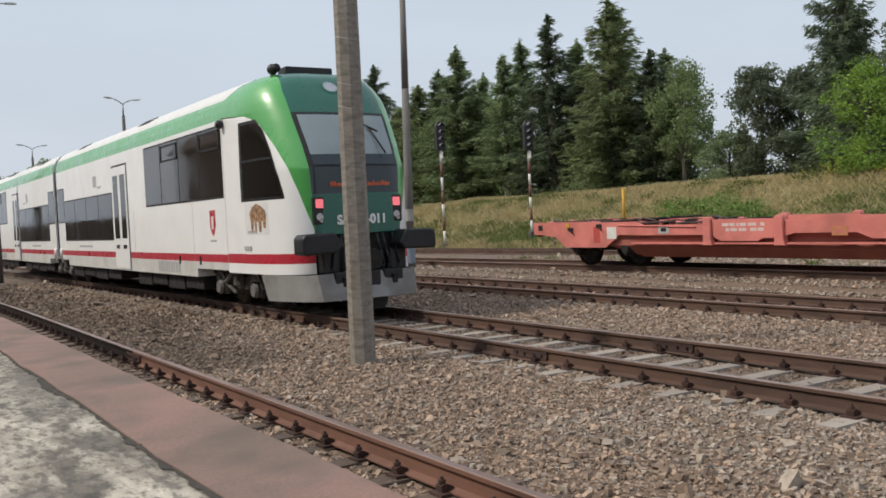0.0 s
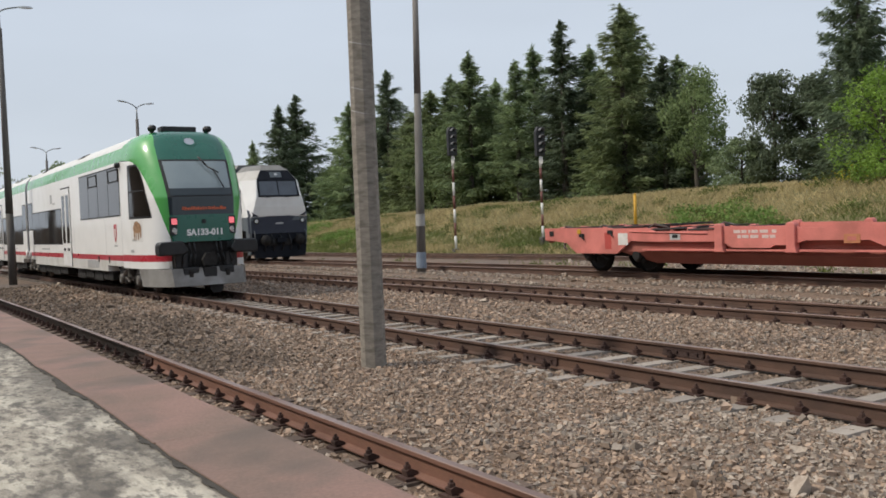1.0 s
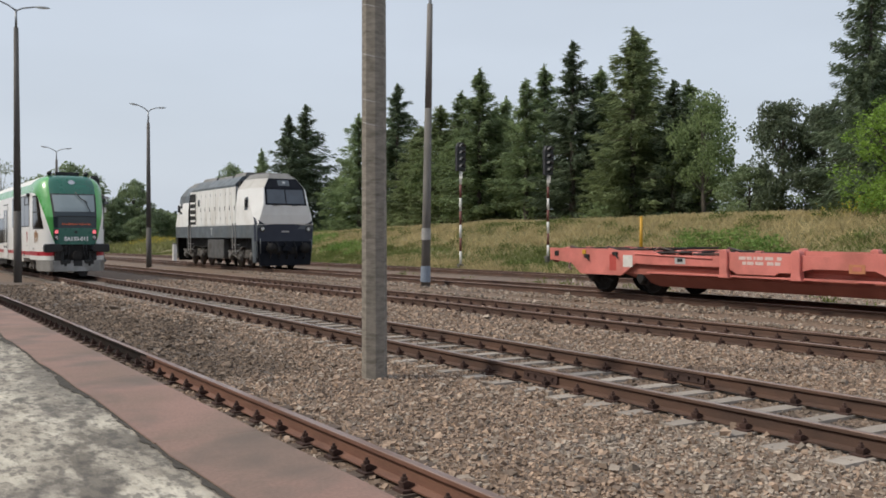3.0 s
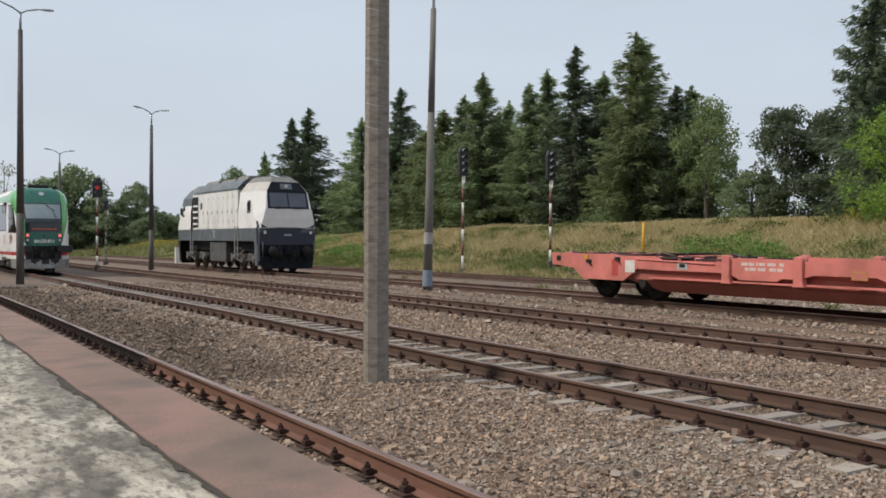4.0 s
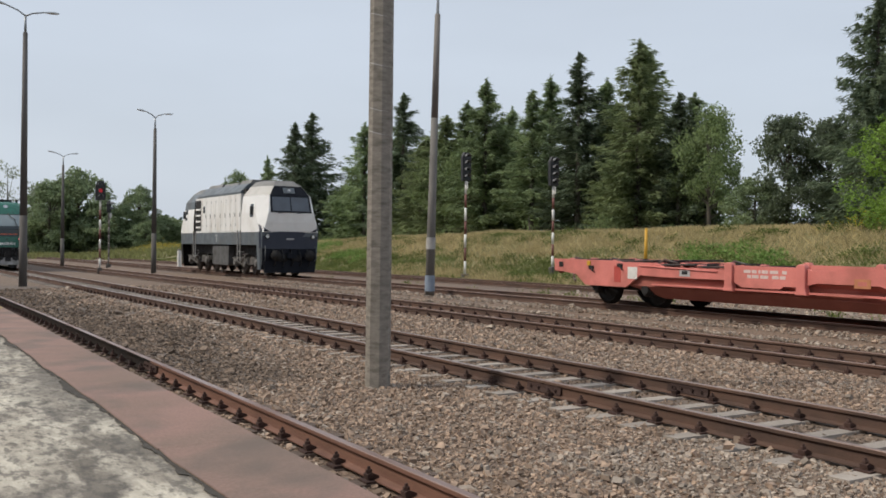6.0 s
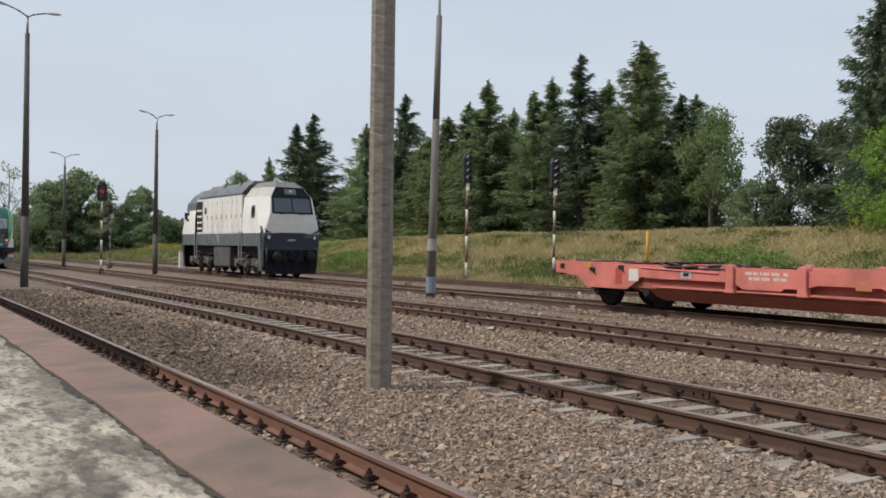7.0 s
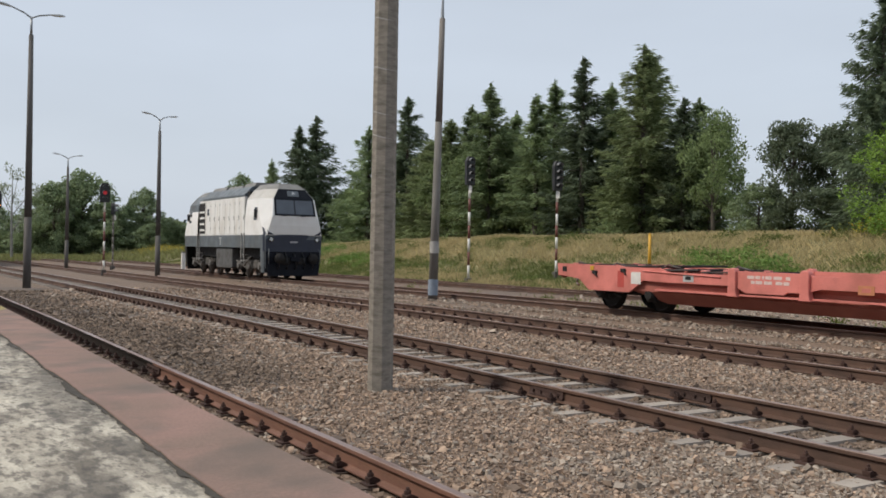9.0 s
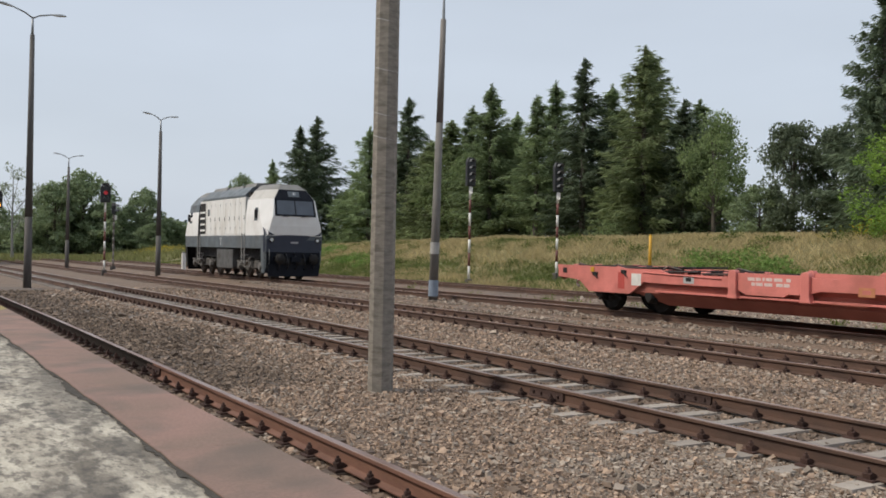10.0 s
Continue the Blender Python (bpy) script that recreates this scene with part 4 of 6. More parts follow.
    part("front_recess", bm, M["undergear"], car, "dark recess behind the coupler")
    bm = B()
    rod(bm, at((-0.3, 0, 0.95)), at((0.30, 0, 0.95)), 0.09, 0.07, 12)
    prism(bm, [(-0.16, 0.80), (-0.2, 0.95), (-0.1, 1.12), (0.12, 1.12), (0.2, 0.95), (0.14, 0.80)], "x", 0.28, 0.42)
    if flip:
        for v in bm.verts[-12:]:
            v.co = at(v.co)
    part("coupler", bm, M["undergear"], car, "dark steel coupler")
    bm = B()
    prism(bm, [(-0.18, 0.16), (-0.10, 0.05), (0.10, 0.05), (0.18, 0.16), (0.18, 0.3), (-0.18, 0.3)], "x", 0.0, 0.1)
    for v in bm.verts:
        v.co = at((v.co.x, v.co.y + 0.25, v.co.z))
    part("rail_guard", bm, M["rubber"], car, "black guard over the rail")
    bm = B()
    for y0, y1, zb, deep in ((-0.66, -0.24, 0.50, 0.24), (-0.14, 0.22, 0.42, 0.28), (0.30, 0.70, 0.54, 0.24)):
        box(bm, -0.05, deep, y0, y1, zb, 0.76, 0.03)
    for y in (-0.52, 0.46):
        prism(bm, [(0.10, 0.70), (0.30, 0.66), (0.27, 0.50), (0.10, 0.44)], "y", y, y + 0.10)
    for v in bm.verts:
        v.co = at(v.co)
    part("lower_guard", bm, M["plastic"], car, "black guard bars above the apron")
    # grey apron
    zs = zz(0.27, 0.73, 6)
    rows = []
    for z in zs:
        f, w = 0.32 - 0.32 * (z - 0.27), 1.36 + 0.10 * (z - 0.27)
        row = []
        for k in range(25):
            y = -w + 2 * w * k / 24
            u = abs(y) / w
            row.append(at((f - 0.10 * u * u - 1.25 * max(0.0, (u - 0.66) / 0.34) ** 1.6, y, z)))
        rows.append(row)
    solid(part("apron", grid_mesh(B(), rows), M["apron"], car, "dirty grey snow apron"), 0.03)
    # roof gear
    bm = B()
    box(bm, -2.15, -1.75, -0.50, 0.48, 4.48, 4.63, 0.02)
    for v in bm.verts:
        v.co = at(v.co)
    part("roof_box", bm, M["plastic"], car, "long black box on the roof edge")
    for s in (-1, 1):
        bm = B()
        bmesh.ops.create_uvsphere(bm, u_segments=14, v_segments=10, radius=0.105)
        for v in bm.verts:
            v.co = at((v.co.x - 1.75, v.co.y + 0.77 * s, v.co.z + 4.55))
        rod(bm, at((-1.75, 0.77 * s, 4.16)), at((-1.75, 0.77 * s, 4.5)), 0.05, n=10)
        rod(bm, at((-1.7, 0.77 * s, 4.55)), at((-1.56, 0.77 * s, 4.55)), 0.05, 0.085, 12)
        part("horn", bm, M["plastic"], car, "round black horn on the roof", True)
    bm = B()
    zc = 4.14
    pts = []
    for a in np.linspace(0, 2 * math.pi, 22)[:-1]:
        z, y = zc + 0.10 * math.sin(a), 0.14 * math.cos(a)
        pts.append(bm.verts.new(at(nose(z, math.copysign(th_y(z, abs(y)), y), 0.008))))
    bm.faces.new(pts)
    part("marker_lens", bm, M["chrome"], car, "round top marker light", True)
    bm = B()
    ring = [[], []]
    for a in np.linspace(0, 2 * math.pi, 25):
        for k, q in ((0, 1.0), (1, 1.3)):
            z, y = zc + 0.10 * q * math.sin(a), 0.14 * q * math.cos(a)
            ring[k].append(at(nose(z, math.copysign(th_y(z, abs(y)), y), 0.012)))
    grid_mesh(bm, ring)
    part("lens_ring", bm, M["train_dark_green"], car, "dark green ring round the marker light", True)


SECTION = [(1.43, 0.60), (1.43, 0.93), (1.43, 1.09), (1.43, 3.72), (1.415, 3.86), (1.375, 4.02), (1.335, 4.10), (1.30, 4.17), (1.17, 4.31), (0.96, 4.42), (0.6, 4.49), (0.0, 4.52)]


def build_body(car, xa, xb, low=0.60):
    bm = B()
    sec = [(SECTION[0][0], low)] + SECTION[1:]
    prof = [(-y, z) for y, z in sec] + [(y, z) for y, z in sec[-2::-1]]
    cuts = np.linspace(xa, xb, 6)
    rows = [[(x, y, z) for y, z in prof] for x in cuts]
    grid_mesh(bm, rows)
    bm.faces.ensure_lookup_table()
    for f in bm.faces:
        z = f.calc_center_median().z
        f.material_index = 1 if z < 0.93 else 2 if z < 1.09 else 0 if z < 3.72 else 3 if z < 4.10 else 4
    for x in (xa, xb):
        bm.faces.new([bm.verts.new((x, y, z)) for y, z in prof])
    return part("body", bm, [M["train_white"], M["train_skirt"], M["train_red"], M["train_green"], M["train_roof"]], car, "white coach body with red stripe and green shoulder")


def side_window(car, x0, x1, z0, z1, s, bays=1, hoppers=(), glass="glass_dark"):
    bm = B()
    box(bm, x0, x1, min(s * 1.425, s * 1.437), max(s * 1.425, s * 1.437), z0, z1, 0.004)
    w = part("side_window", bm, M["rubber"], car, "dark passenger window in a black frame")
    wd = (x1 - x0) / bays
    for k in range(bays):
        a, b = x0 + wd * k + 0.025, x0 + wd * (k + 1) - 0.025
        bm = B()
        box(bm, a, b, min(s * 1.436, s * 1.442), max(s * 1.436, s * 1.442), z0 + 0.04, z1 - 0.04)
        part("pane", bm, M[glass], w, "reflecting dark pane")
        if k in hoppers:
            bm = B()
            for q in ((a + 0.06, b - 0.06, z1 - 0.45, z1 - 0.41), (a + 0.06, b - 0.06, z1 - 0.12, z1 - 0.08), (a + 0.06, a + 0.1, z1 - 0.45, z1 - 0.08), (b - 0.1, b - 0.06, z1 - 0.45, z1 - 0.08)):
                box(bm, q[0], q[1], min(s * 1.441, s * 1.455), max(s * 1.441, s * 1.455), q[2], q[3])
            part("hopper_frame", bm, M["rubber"], w, "black tilting vent frame")


def build_door(car, x0, x1, s):
    mid = (x0 + x1) / 2
    for a, b in ((x0 + 0.02, mid - 0.01), (mid + 0.01, x1 - 0.02)):
        bm = B()
        box(bm, a, b, min(s * 1.42, s * 1.455), max(s * 1.42, s * 1.455), 0.64, 3.36, 0.01)
        d = part("door", bm, M["train_white"], car, "white sliding door leaf")
        bm = B()
        box(bm, a + 0.12, b - 0.12, min(s * 1.45, s * 1.461), max(s * 1.45, s * 1.461), 1.45, 3.14, 0.004)
        part("pane", bm, M["glass_dark"], d, "tall narrow dark pane")
        bm = B()
        box(bm, a + 0.22, b - 0.22, min(s * 1.45, s * 1.475), max(s * 1.45, s * 1.475), 1.18, 1.28, 0.004)
        part("door_button", bm, M["rubber"], d, "small black button panel")
    bm = B()
    for q in ((x0 - 0.03, x0 + 0.015, 0.62, 3.42), (x1 - 0.015, x1 + 0.03, 0.62, 3.42), (x0 - 0.03, x1 + 0.03, 3.375, 3.42)):
        box(bm, q[0], q[1], min(s * 1.425, s * 1.438), max(s * 1.425, s * 1.438), q[2], q[3])
    part("door_frame", bm, M["rubber"], car, "dark door seal")


def wheel_mesh(r, material="wheel"):
    bm = B()
    for s in (-1, 1):
        y = s * 0.753
        prof = [(0.10, y - 0.06), (0.10, y + 0.06), (r * 0.45, y + 0.02), (r * 0.82, y + 0.03), (r * 0.86, y + 0.065), (r, y + 0.065), (r, y - 0.03 * 1), (r + 0.025, y - s * 0.045), (r + 0.02, y - s * 0.075), (r * 0.86, y - 0.065), (r * 0.8, y - 0.03), (r * 0.45, y - 0.03)]
        prof = [(a, b) for a, b in prof]
        rings = []
        for k in range(24):
            t = 2 * math.pi * k / 24
            rings.append([bm.verts.new((a * math.cos(t), b, a * math.sin(t))) for a, b in prof])
        for k in range(24):
            p, q = rings[k], rings[(k + 1) % 24]
            for i in range(len(prof)):
                bm.faces.new((p[i], p[(i + 1) % len(prof)], q[(i + 1) % len(prof)], q[i]))
        for k in range(6):
            t = 2 * math.pi * k / 6
            rod(bm, (0.25 * math.cos(t), y + s * 0.02, 0.25 * math.sin(t)), (0.25 * math.cos(t), y + s * 0.07, 0.25 * math.sin(t)), 0.02, n=6)
    rod(bm, (0, -0.95, 0), (0, 0.95, 0), 0.08, n=12)
    return link_mesh("wheelset", bm, M[material])


def build_bogie(car, x, axles, r=0.43, wide=1.05, label="dark bogie frame with springs", z0=0.0, gear="undergear", cover_material="highlight_gear"):
    bm = B()
    a, b = x + min(axles) - 0.55, x + max(axles) + 0.55
    for s in (-1, 1):
        prism(bm, [(a, 0.62), (a, 0.78), (x - 0.5, 0.82), (x - 0.3, 0.66), (x + 0.3, 0.66), (x + 0.5, 0.82), (b, 0.78), (b, 0.62), (x + 0.4, 0.42), (x - 0.4, 0.42)], "y", s * wide - 0.07, s * wide + 0.07)
        for ax in axles:
            box(bm, x + ax - 0.16, x + ax + 0.16, s * wide - 0.02, s * (wide) + 0.02 + 0.14 * s, 0.28, 0.58, 0.03)
            rod(bm, (x + ax, s * (wide + 0.10), r), (x + ax, s * (wide + 0.2), r), 0.13, n=14)
            for k in (-0.27, 0.27):
                rod(bm, (x + ax + k, s * (wide + 0.07), 0.46), (x + ax + k, s * (wide + 0.07), 0.80), 0.075, n=10)
                for q in range(4):
                    rod(bm, (x + ax + k, s * (wide + 0.07), 0.49 + 0.08 * q), (x + ax + k, s * (wide + 0.07), 0.52 + 0.08 * q), 0.095, n=10)
        rod(bm, (x, s * (wide + 0.1), 0.5), (x, s * (wide + 0.1), 0.95), 0.14, n=12)
        rod(bm, (a + 0.2, s * (wide + 0.16), 0.74), (x - 0.1, s * (wide + 0.16), 0.34), 0.035, n=8)
    box(bm, x - 0.35, x + 0.35, -wide, wide, 0.45, 0.75)
    for v in bm.verts:
        v.co.z += z0
    for s in (-1, 1):
        for ax in axles:
            cover = B()
            rod(cover, (x + ax, s * (wide + 0.17), r + z0), (x + ax, s * (wide + 0.23), r + z0), 0.15, 0.12, 14)
            prism(cover, [(x + ax - 0.24, 0.60 + z0), (x + ax - 0.15, 0.74 + z0), (x + ax + 0.15, 0.74 + z0), (x + ax + 0.24, 0.60 + z0)], "y", s * (wide + 0.10) - 0.07, s * (wide + 0.10) + 0.07)
            part("axle_box", cover, M[cover_material], car)
        damper = B()
        rod(damper, (x - 0.55, s * (wide + 0.2), 0.55 + z0), (x + 0.1, s * (wide + 0.2), 0.86 + z0), 0.05, 0.05, 10)
        rod(damper, (x + 0.1, s * (wide + 0.2), 0.86 + z0), (x + 0.3, s * (wide + 0.2), 0.95 + z0), 0.03, 0.03, 8)
        part("damper", damper, M[cover_material], car, smooth=True)
    return part("bogie_frame", bm, M[gear], car, label)


WHEEL_PARTS = []


def add_wheelset(car, x, mesh, r, moving, z0=0.0):
    ob = new("wheelset", mesh)
    ob.parent = car
    ob.matrix_basis = pose(x, 0, r + z0)
    tagged(ob, "steel wheels on an axle")
    if moving:
        WHEEL_PARTS.append((ob, x, r))


def make_railcar():
    car = thing("diesel_railcar", "two-part white and green diesel railcar with red tail lights", "train", at=pose(-14.79, TRAIN_Y, 0))
    END = -39.1
    here, there = (lambda p: Vector(p)), (lambda p: Vector((END - p[0], p[1], p[2])))
    build_cab(car, here, False, True)
    build_cab(car, there, True, False)
    for a, b, low in ((BACK, -4.75, 0.78), (-4.75, -17.9, 0.60), (-17.9, -19.28, 0.78), (-19.82, END + 17.9, 0.78), (END + 17.9, END + 4.75, 0.60), (END + 4.75, END - BACK, 0.78)):
        build_body(car, a, b, low)
    bm = B()
    for k in range(9):
        x = -19.80 + 0.062 * k
        g = 0.05 if k % 2 else 0.0
        prism(bm, [(-1.38 + g, 0.9), (-1.38 + g, 3.74), (-1.16 + g, 4.22), (0, 4.42 - g), (1.16 - g, 4.22), (1.38 - g, 3.74), (1.38 - g, 0.9)], "x", x, x + 0.06)
    part("gangway_bellows", bm, M["rubber"], car, "dark folded gangway between the cars")
    wheel = wheel_mesh(0.43)
    for x in (-3.0, -19.55, END + 3.0):
        build_bogie(car, x, (-0.95, 0.95), z0=-0.03, gear="lightened_gear")
        for a in (-0.95, 0.95):
            add_wheelset(car, x + a, wheel, 0.43, True)
    for s in (-1, 1):
        for mir in (0, 1):
            fx = (lambda x: END - x) if mir else (lambda x: x)
            pr = lambda a, b: (min(fx(a), fx(b)), max(fx(a), fx(b)))
            a, b = pr(-8.4, -2.92)
            side_window(car, a, b, 2.20, 3.63, s, 4, (1, 3) if not mir else (0, 2), "glass_side")
            a, b = pr(-18.15, -11.75)
            side_window(car, a, b, 1.40, 2.72, s, 4)
            a, b = pr(-19.2, -18.15)
            side_window(car, a, b, 2.0, 3.15, s, 1)
            a, b = pr(-11.6, -10.1)
            build_door(car, a, b, s)
            for q in (-9.6, -4.9, -2.86):
                bm = B()
                a, b = pr(q, q + 0.012)
                box(bm, a, b, min(s * 1.43, s * 1.4325), max(s * 1.43, s * 1.4325), 0.75, 2.18 if q < -3 else 3.55)
                part("panel_seam", bm, M["grey_print"], car, "thin panel seam")
            bm = B()
            a, b = pr(-13.9, -13.5)
            box(bm, a, b, min(s * 1.43, s * 1.436), max(s * 1.43, s * 1.436), 2.95, 3.28)
            part("vent_grille", bm, M["grey_print"], car, "small grey vent")
            bm = B()
            a, b = pr(-7.6, -5.9)
            for k in range(9):
                aa = a + (b - a) * k / 9
                box(bm, aa, aa + (b - a) / 14, min(s * 1.43, s * 1.437), max(s * 1.43, s * 1.437), 0.66, 0.90)
            part("lower_grille", bm, M["grey_print"], car, "grey slatted grille in the skirt")
            # skirt and underfloor boxes
            for xa, xb in ((-4.75, -10.0), (-11.7, -17.9)):
                a, b = pr(xa, xb)
                bm = B()
                n = 4
                for k in range(n):
                    w = (b - a) / n
                    box(bm, a + w * k + 0.05, a + w * (k + 1) - 0.05, min(s * 0.55, s * 1.3), max(s * 0.55, s * 1.3), 0.26 + 0.05 * (k % 2), 0.62, 0.02)
                part("underfloor_box", bm, M["undergear"], car, "dark equipment boxes under the floor")
            # printed bars
            for q0, q1, z0, z1 in ((-16.2, -14.4, 1.20, 1.26), (-13.4, -12.9, 2.9, 2.96), (-0.0, -0.0, 0, 0)):
                if q0 != q1:
                    a, b = pr(q0, q1)
                    bm = B()
                    box(bm, a, b, min(s * 1.43, s * 1.434), max(s * 1.43, s * 1.434), z0, z1)
                    part("printed_bar", bm, M["grey_print"], car, "grey bar of small print")
        # dampers beside the gangway, latches under the stripe, a camera over the last window
        for x in (-19.05, -20.05):
            bm = B()
            rod(bm, (x, s * 1.40, 0.66), (x + 0.05, s * 1.43, 0.82), 0.04, n=8)
            rod(bm, (x + 0.05, s * 1.43, 0.82), (x + 0.10, s * 1.44, 1.14), 0.075, 0.06, 10)
            part("gangway_damper", bm, M["train_white"], car, "white damper beside the gangway", True)
        for x in (-5.95, -4.55):
            bm = B()
            box(bm, x, x + 0.07, min(s * 1.43, s * 1.45), max(s * 1.43, s * 1.45), 0.86, 1.04, 0.006)
            part("skirt_latch", bm, M["rubber"], car, "small black latch below the stripe")
        bm = B()
        bmesh.ops.create_uvsphere(bm, u_segments=12, v_segments=8, radius=0.085)
        for v in bm.verts:
            v.co += Vector((-2.78, s * 1.50, 3.62))
        rod(bm, (-2.78, s * 1.41, 3.66), (-2.78, s * 1.50, 3.64), 0.05, n=8)
        part("side_camera", bm, M["plastic"], car, "round black side camera", True)
        bm = B()
        box(bm, -1.95, -1.62, min(s * 1.428, s * 1.437), max(s * 1.428, s * 1.437), 1.18, 1.26, 0.004)
        part("cab_handle", bm, M["grey_print"], car, "small grey recessed handle")
        # shield crest and the brown emblem on the front cab
        bm = B()
        prism(bm, [(-3.80, 1.98), (-3.80, 1.66), (-3.72, 1.52), (-3.64, 1.46), (-3.56, 1.52), (-3.48, 1.66), (-3.48, 1.98)], "y", min(s * 1.43, s * 1.436), max(s * 1.43, s * 1.436))
        part("shield", bm, M["train_red"], car, "small red shield crest")
        bm = B()
        box(bm, -3.70, -3.58, min(s * 1.435, s * 1.440), max(s * 1.435, s * 1.440), 1.6, 1.86)
        part("shield_charge", bm, M["white"], car, "pale figure on the crest")
        bm = B()
        box(bm, -3.82, -3.46, min(s * 1.43, s * 1.434), max(s * 1.43, s * 1.434), 1.34, 1.38)
        part("printed_bar", bm, M["grey_print"], car, "grey bar of small print")
        bm = B()
        grid_mesh(bm, [[nose(z, s * th_x(z, x), 0.004) for x in np.linspace(-1.86, -0.92, 7)] for z in (1.46, 1.6, 1.8, 2.06)])
        card = part("emblem_card", bm, M["pale_card"], car, "pale grey square under the emblem", True)
        # a humped animal: back and head, and four legs
        for pts in ([(1.74, -1.62), (1.86, -1.64), (1.97, -1.52), (2.03, -1.34), (1.98, -1.16), (1.90, -1.02), (1.80, -0.99), (1.72, -1.08), (1.70, -1.30)],
                    [(1.52, -1.58), (1.52, -1.50), (1.74, -1.46), (1.78, -1.60)], [(1.53, -1.42), (1.53, -1.36), (1.74, -1.34), (1.74, -1.44)],
                    [(1.52, -1.26), (1.52, -1.18), (1.76, -1.16), (1.74, -1.28)], [(1.58, -1.10), (1.58, -1.02), (1.80, -1.00), (1.76, -1.12)]):
            bm = B()
            bm.faces.new([bm.verts.new(nose(z, s * th_x(z, x), 0.008)) for z, x in pts])
            part("emblem", bm, M["crest_brown"], card, "plain brown animal-shaped emblem")
        bm = B()
        grid_mesh(bm, [[nose(z, s * th_x(z, x), 0.005) for x in np.linspace(-1.75, -1.35, 5)] for z in (1.49, 1.54)])
        part("printed_bar", bm, M["grey_print"], car, "grey bar of small print")
    # roof gear of both cars
    for x0, x1 in ((-9.6, -8.4), (-16.6, -15.6), (-24.0, -22.4), (-31.2, -29.5)):
        for k in range(3):
            bm = B()
            a = x0 + (x1 - x0) * k / 3
            b = a + (x1 - x0) / 3 - 0.06
            prism(bm, [(-1.19, 4.26), (-1.20, 4.30), (-0.99, 4.425), (-0.97, 4.38)], "x", a, b)
            part("roof_grille", bm, M["undergear"], car, "dark roof grille")
            bm = B()
            prism(bm, [(1.19, 4.26), (1.20, 4.30), (0.99, 4.425), (0.97, 4.38)], "x", a, b)
            part("roof_grille", bm, M["undergear"], car, "dark roof grille")
    return car


# ---------------------------------------------------------------- the locomotive
LOCO_X, LOCO_Y, TRACK4_Z = -43.1, 17.744, 0.14
LZ = [0.32, 0.9, 1.45, 2.05, 2.12, 2.5, 2.95, 3.75, 4.2, 4.47]
LF = [-0.12, -0.02, 0.0, 0.05, 0.08, 0.14, 0.16, -0.10, -0.36, -0.80]
LWF = [1.38, 1.44, 1.46, 1.46, 1.40, 1.30, 1.18, 1.06, 0.74, 0.46]
LWS = [1.48, 1.52, 1.54, 1.56, 1.56, 1.56, 1.55, 1.46, 1.10, 0.78]


def loco_ring(z, off=0.0):
    f, wf, ws = lerp(z, LZ, LF) + off, lerp(z, LZ, LWF) + off * 0.6, lerp(z, LZ, LWS) + off
    c, back = lerp(z, [1.4, 2.1, 3.0, 4.4], [0.16, 0.22, 0.85, 0.75]), -2.7 if z >= 1.45 else -0.5
    return [(back, -ws), (f - c, -ws), (f, -wf), (f, wf), (f - c, ws), (back, ws)]


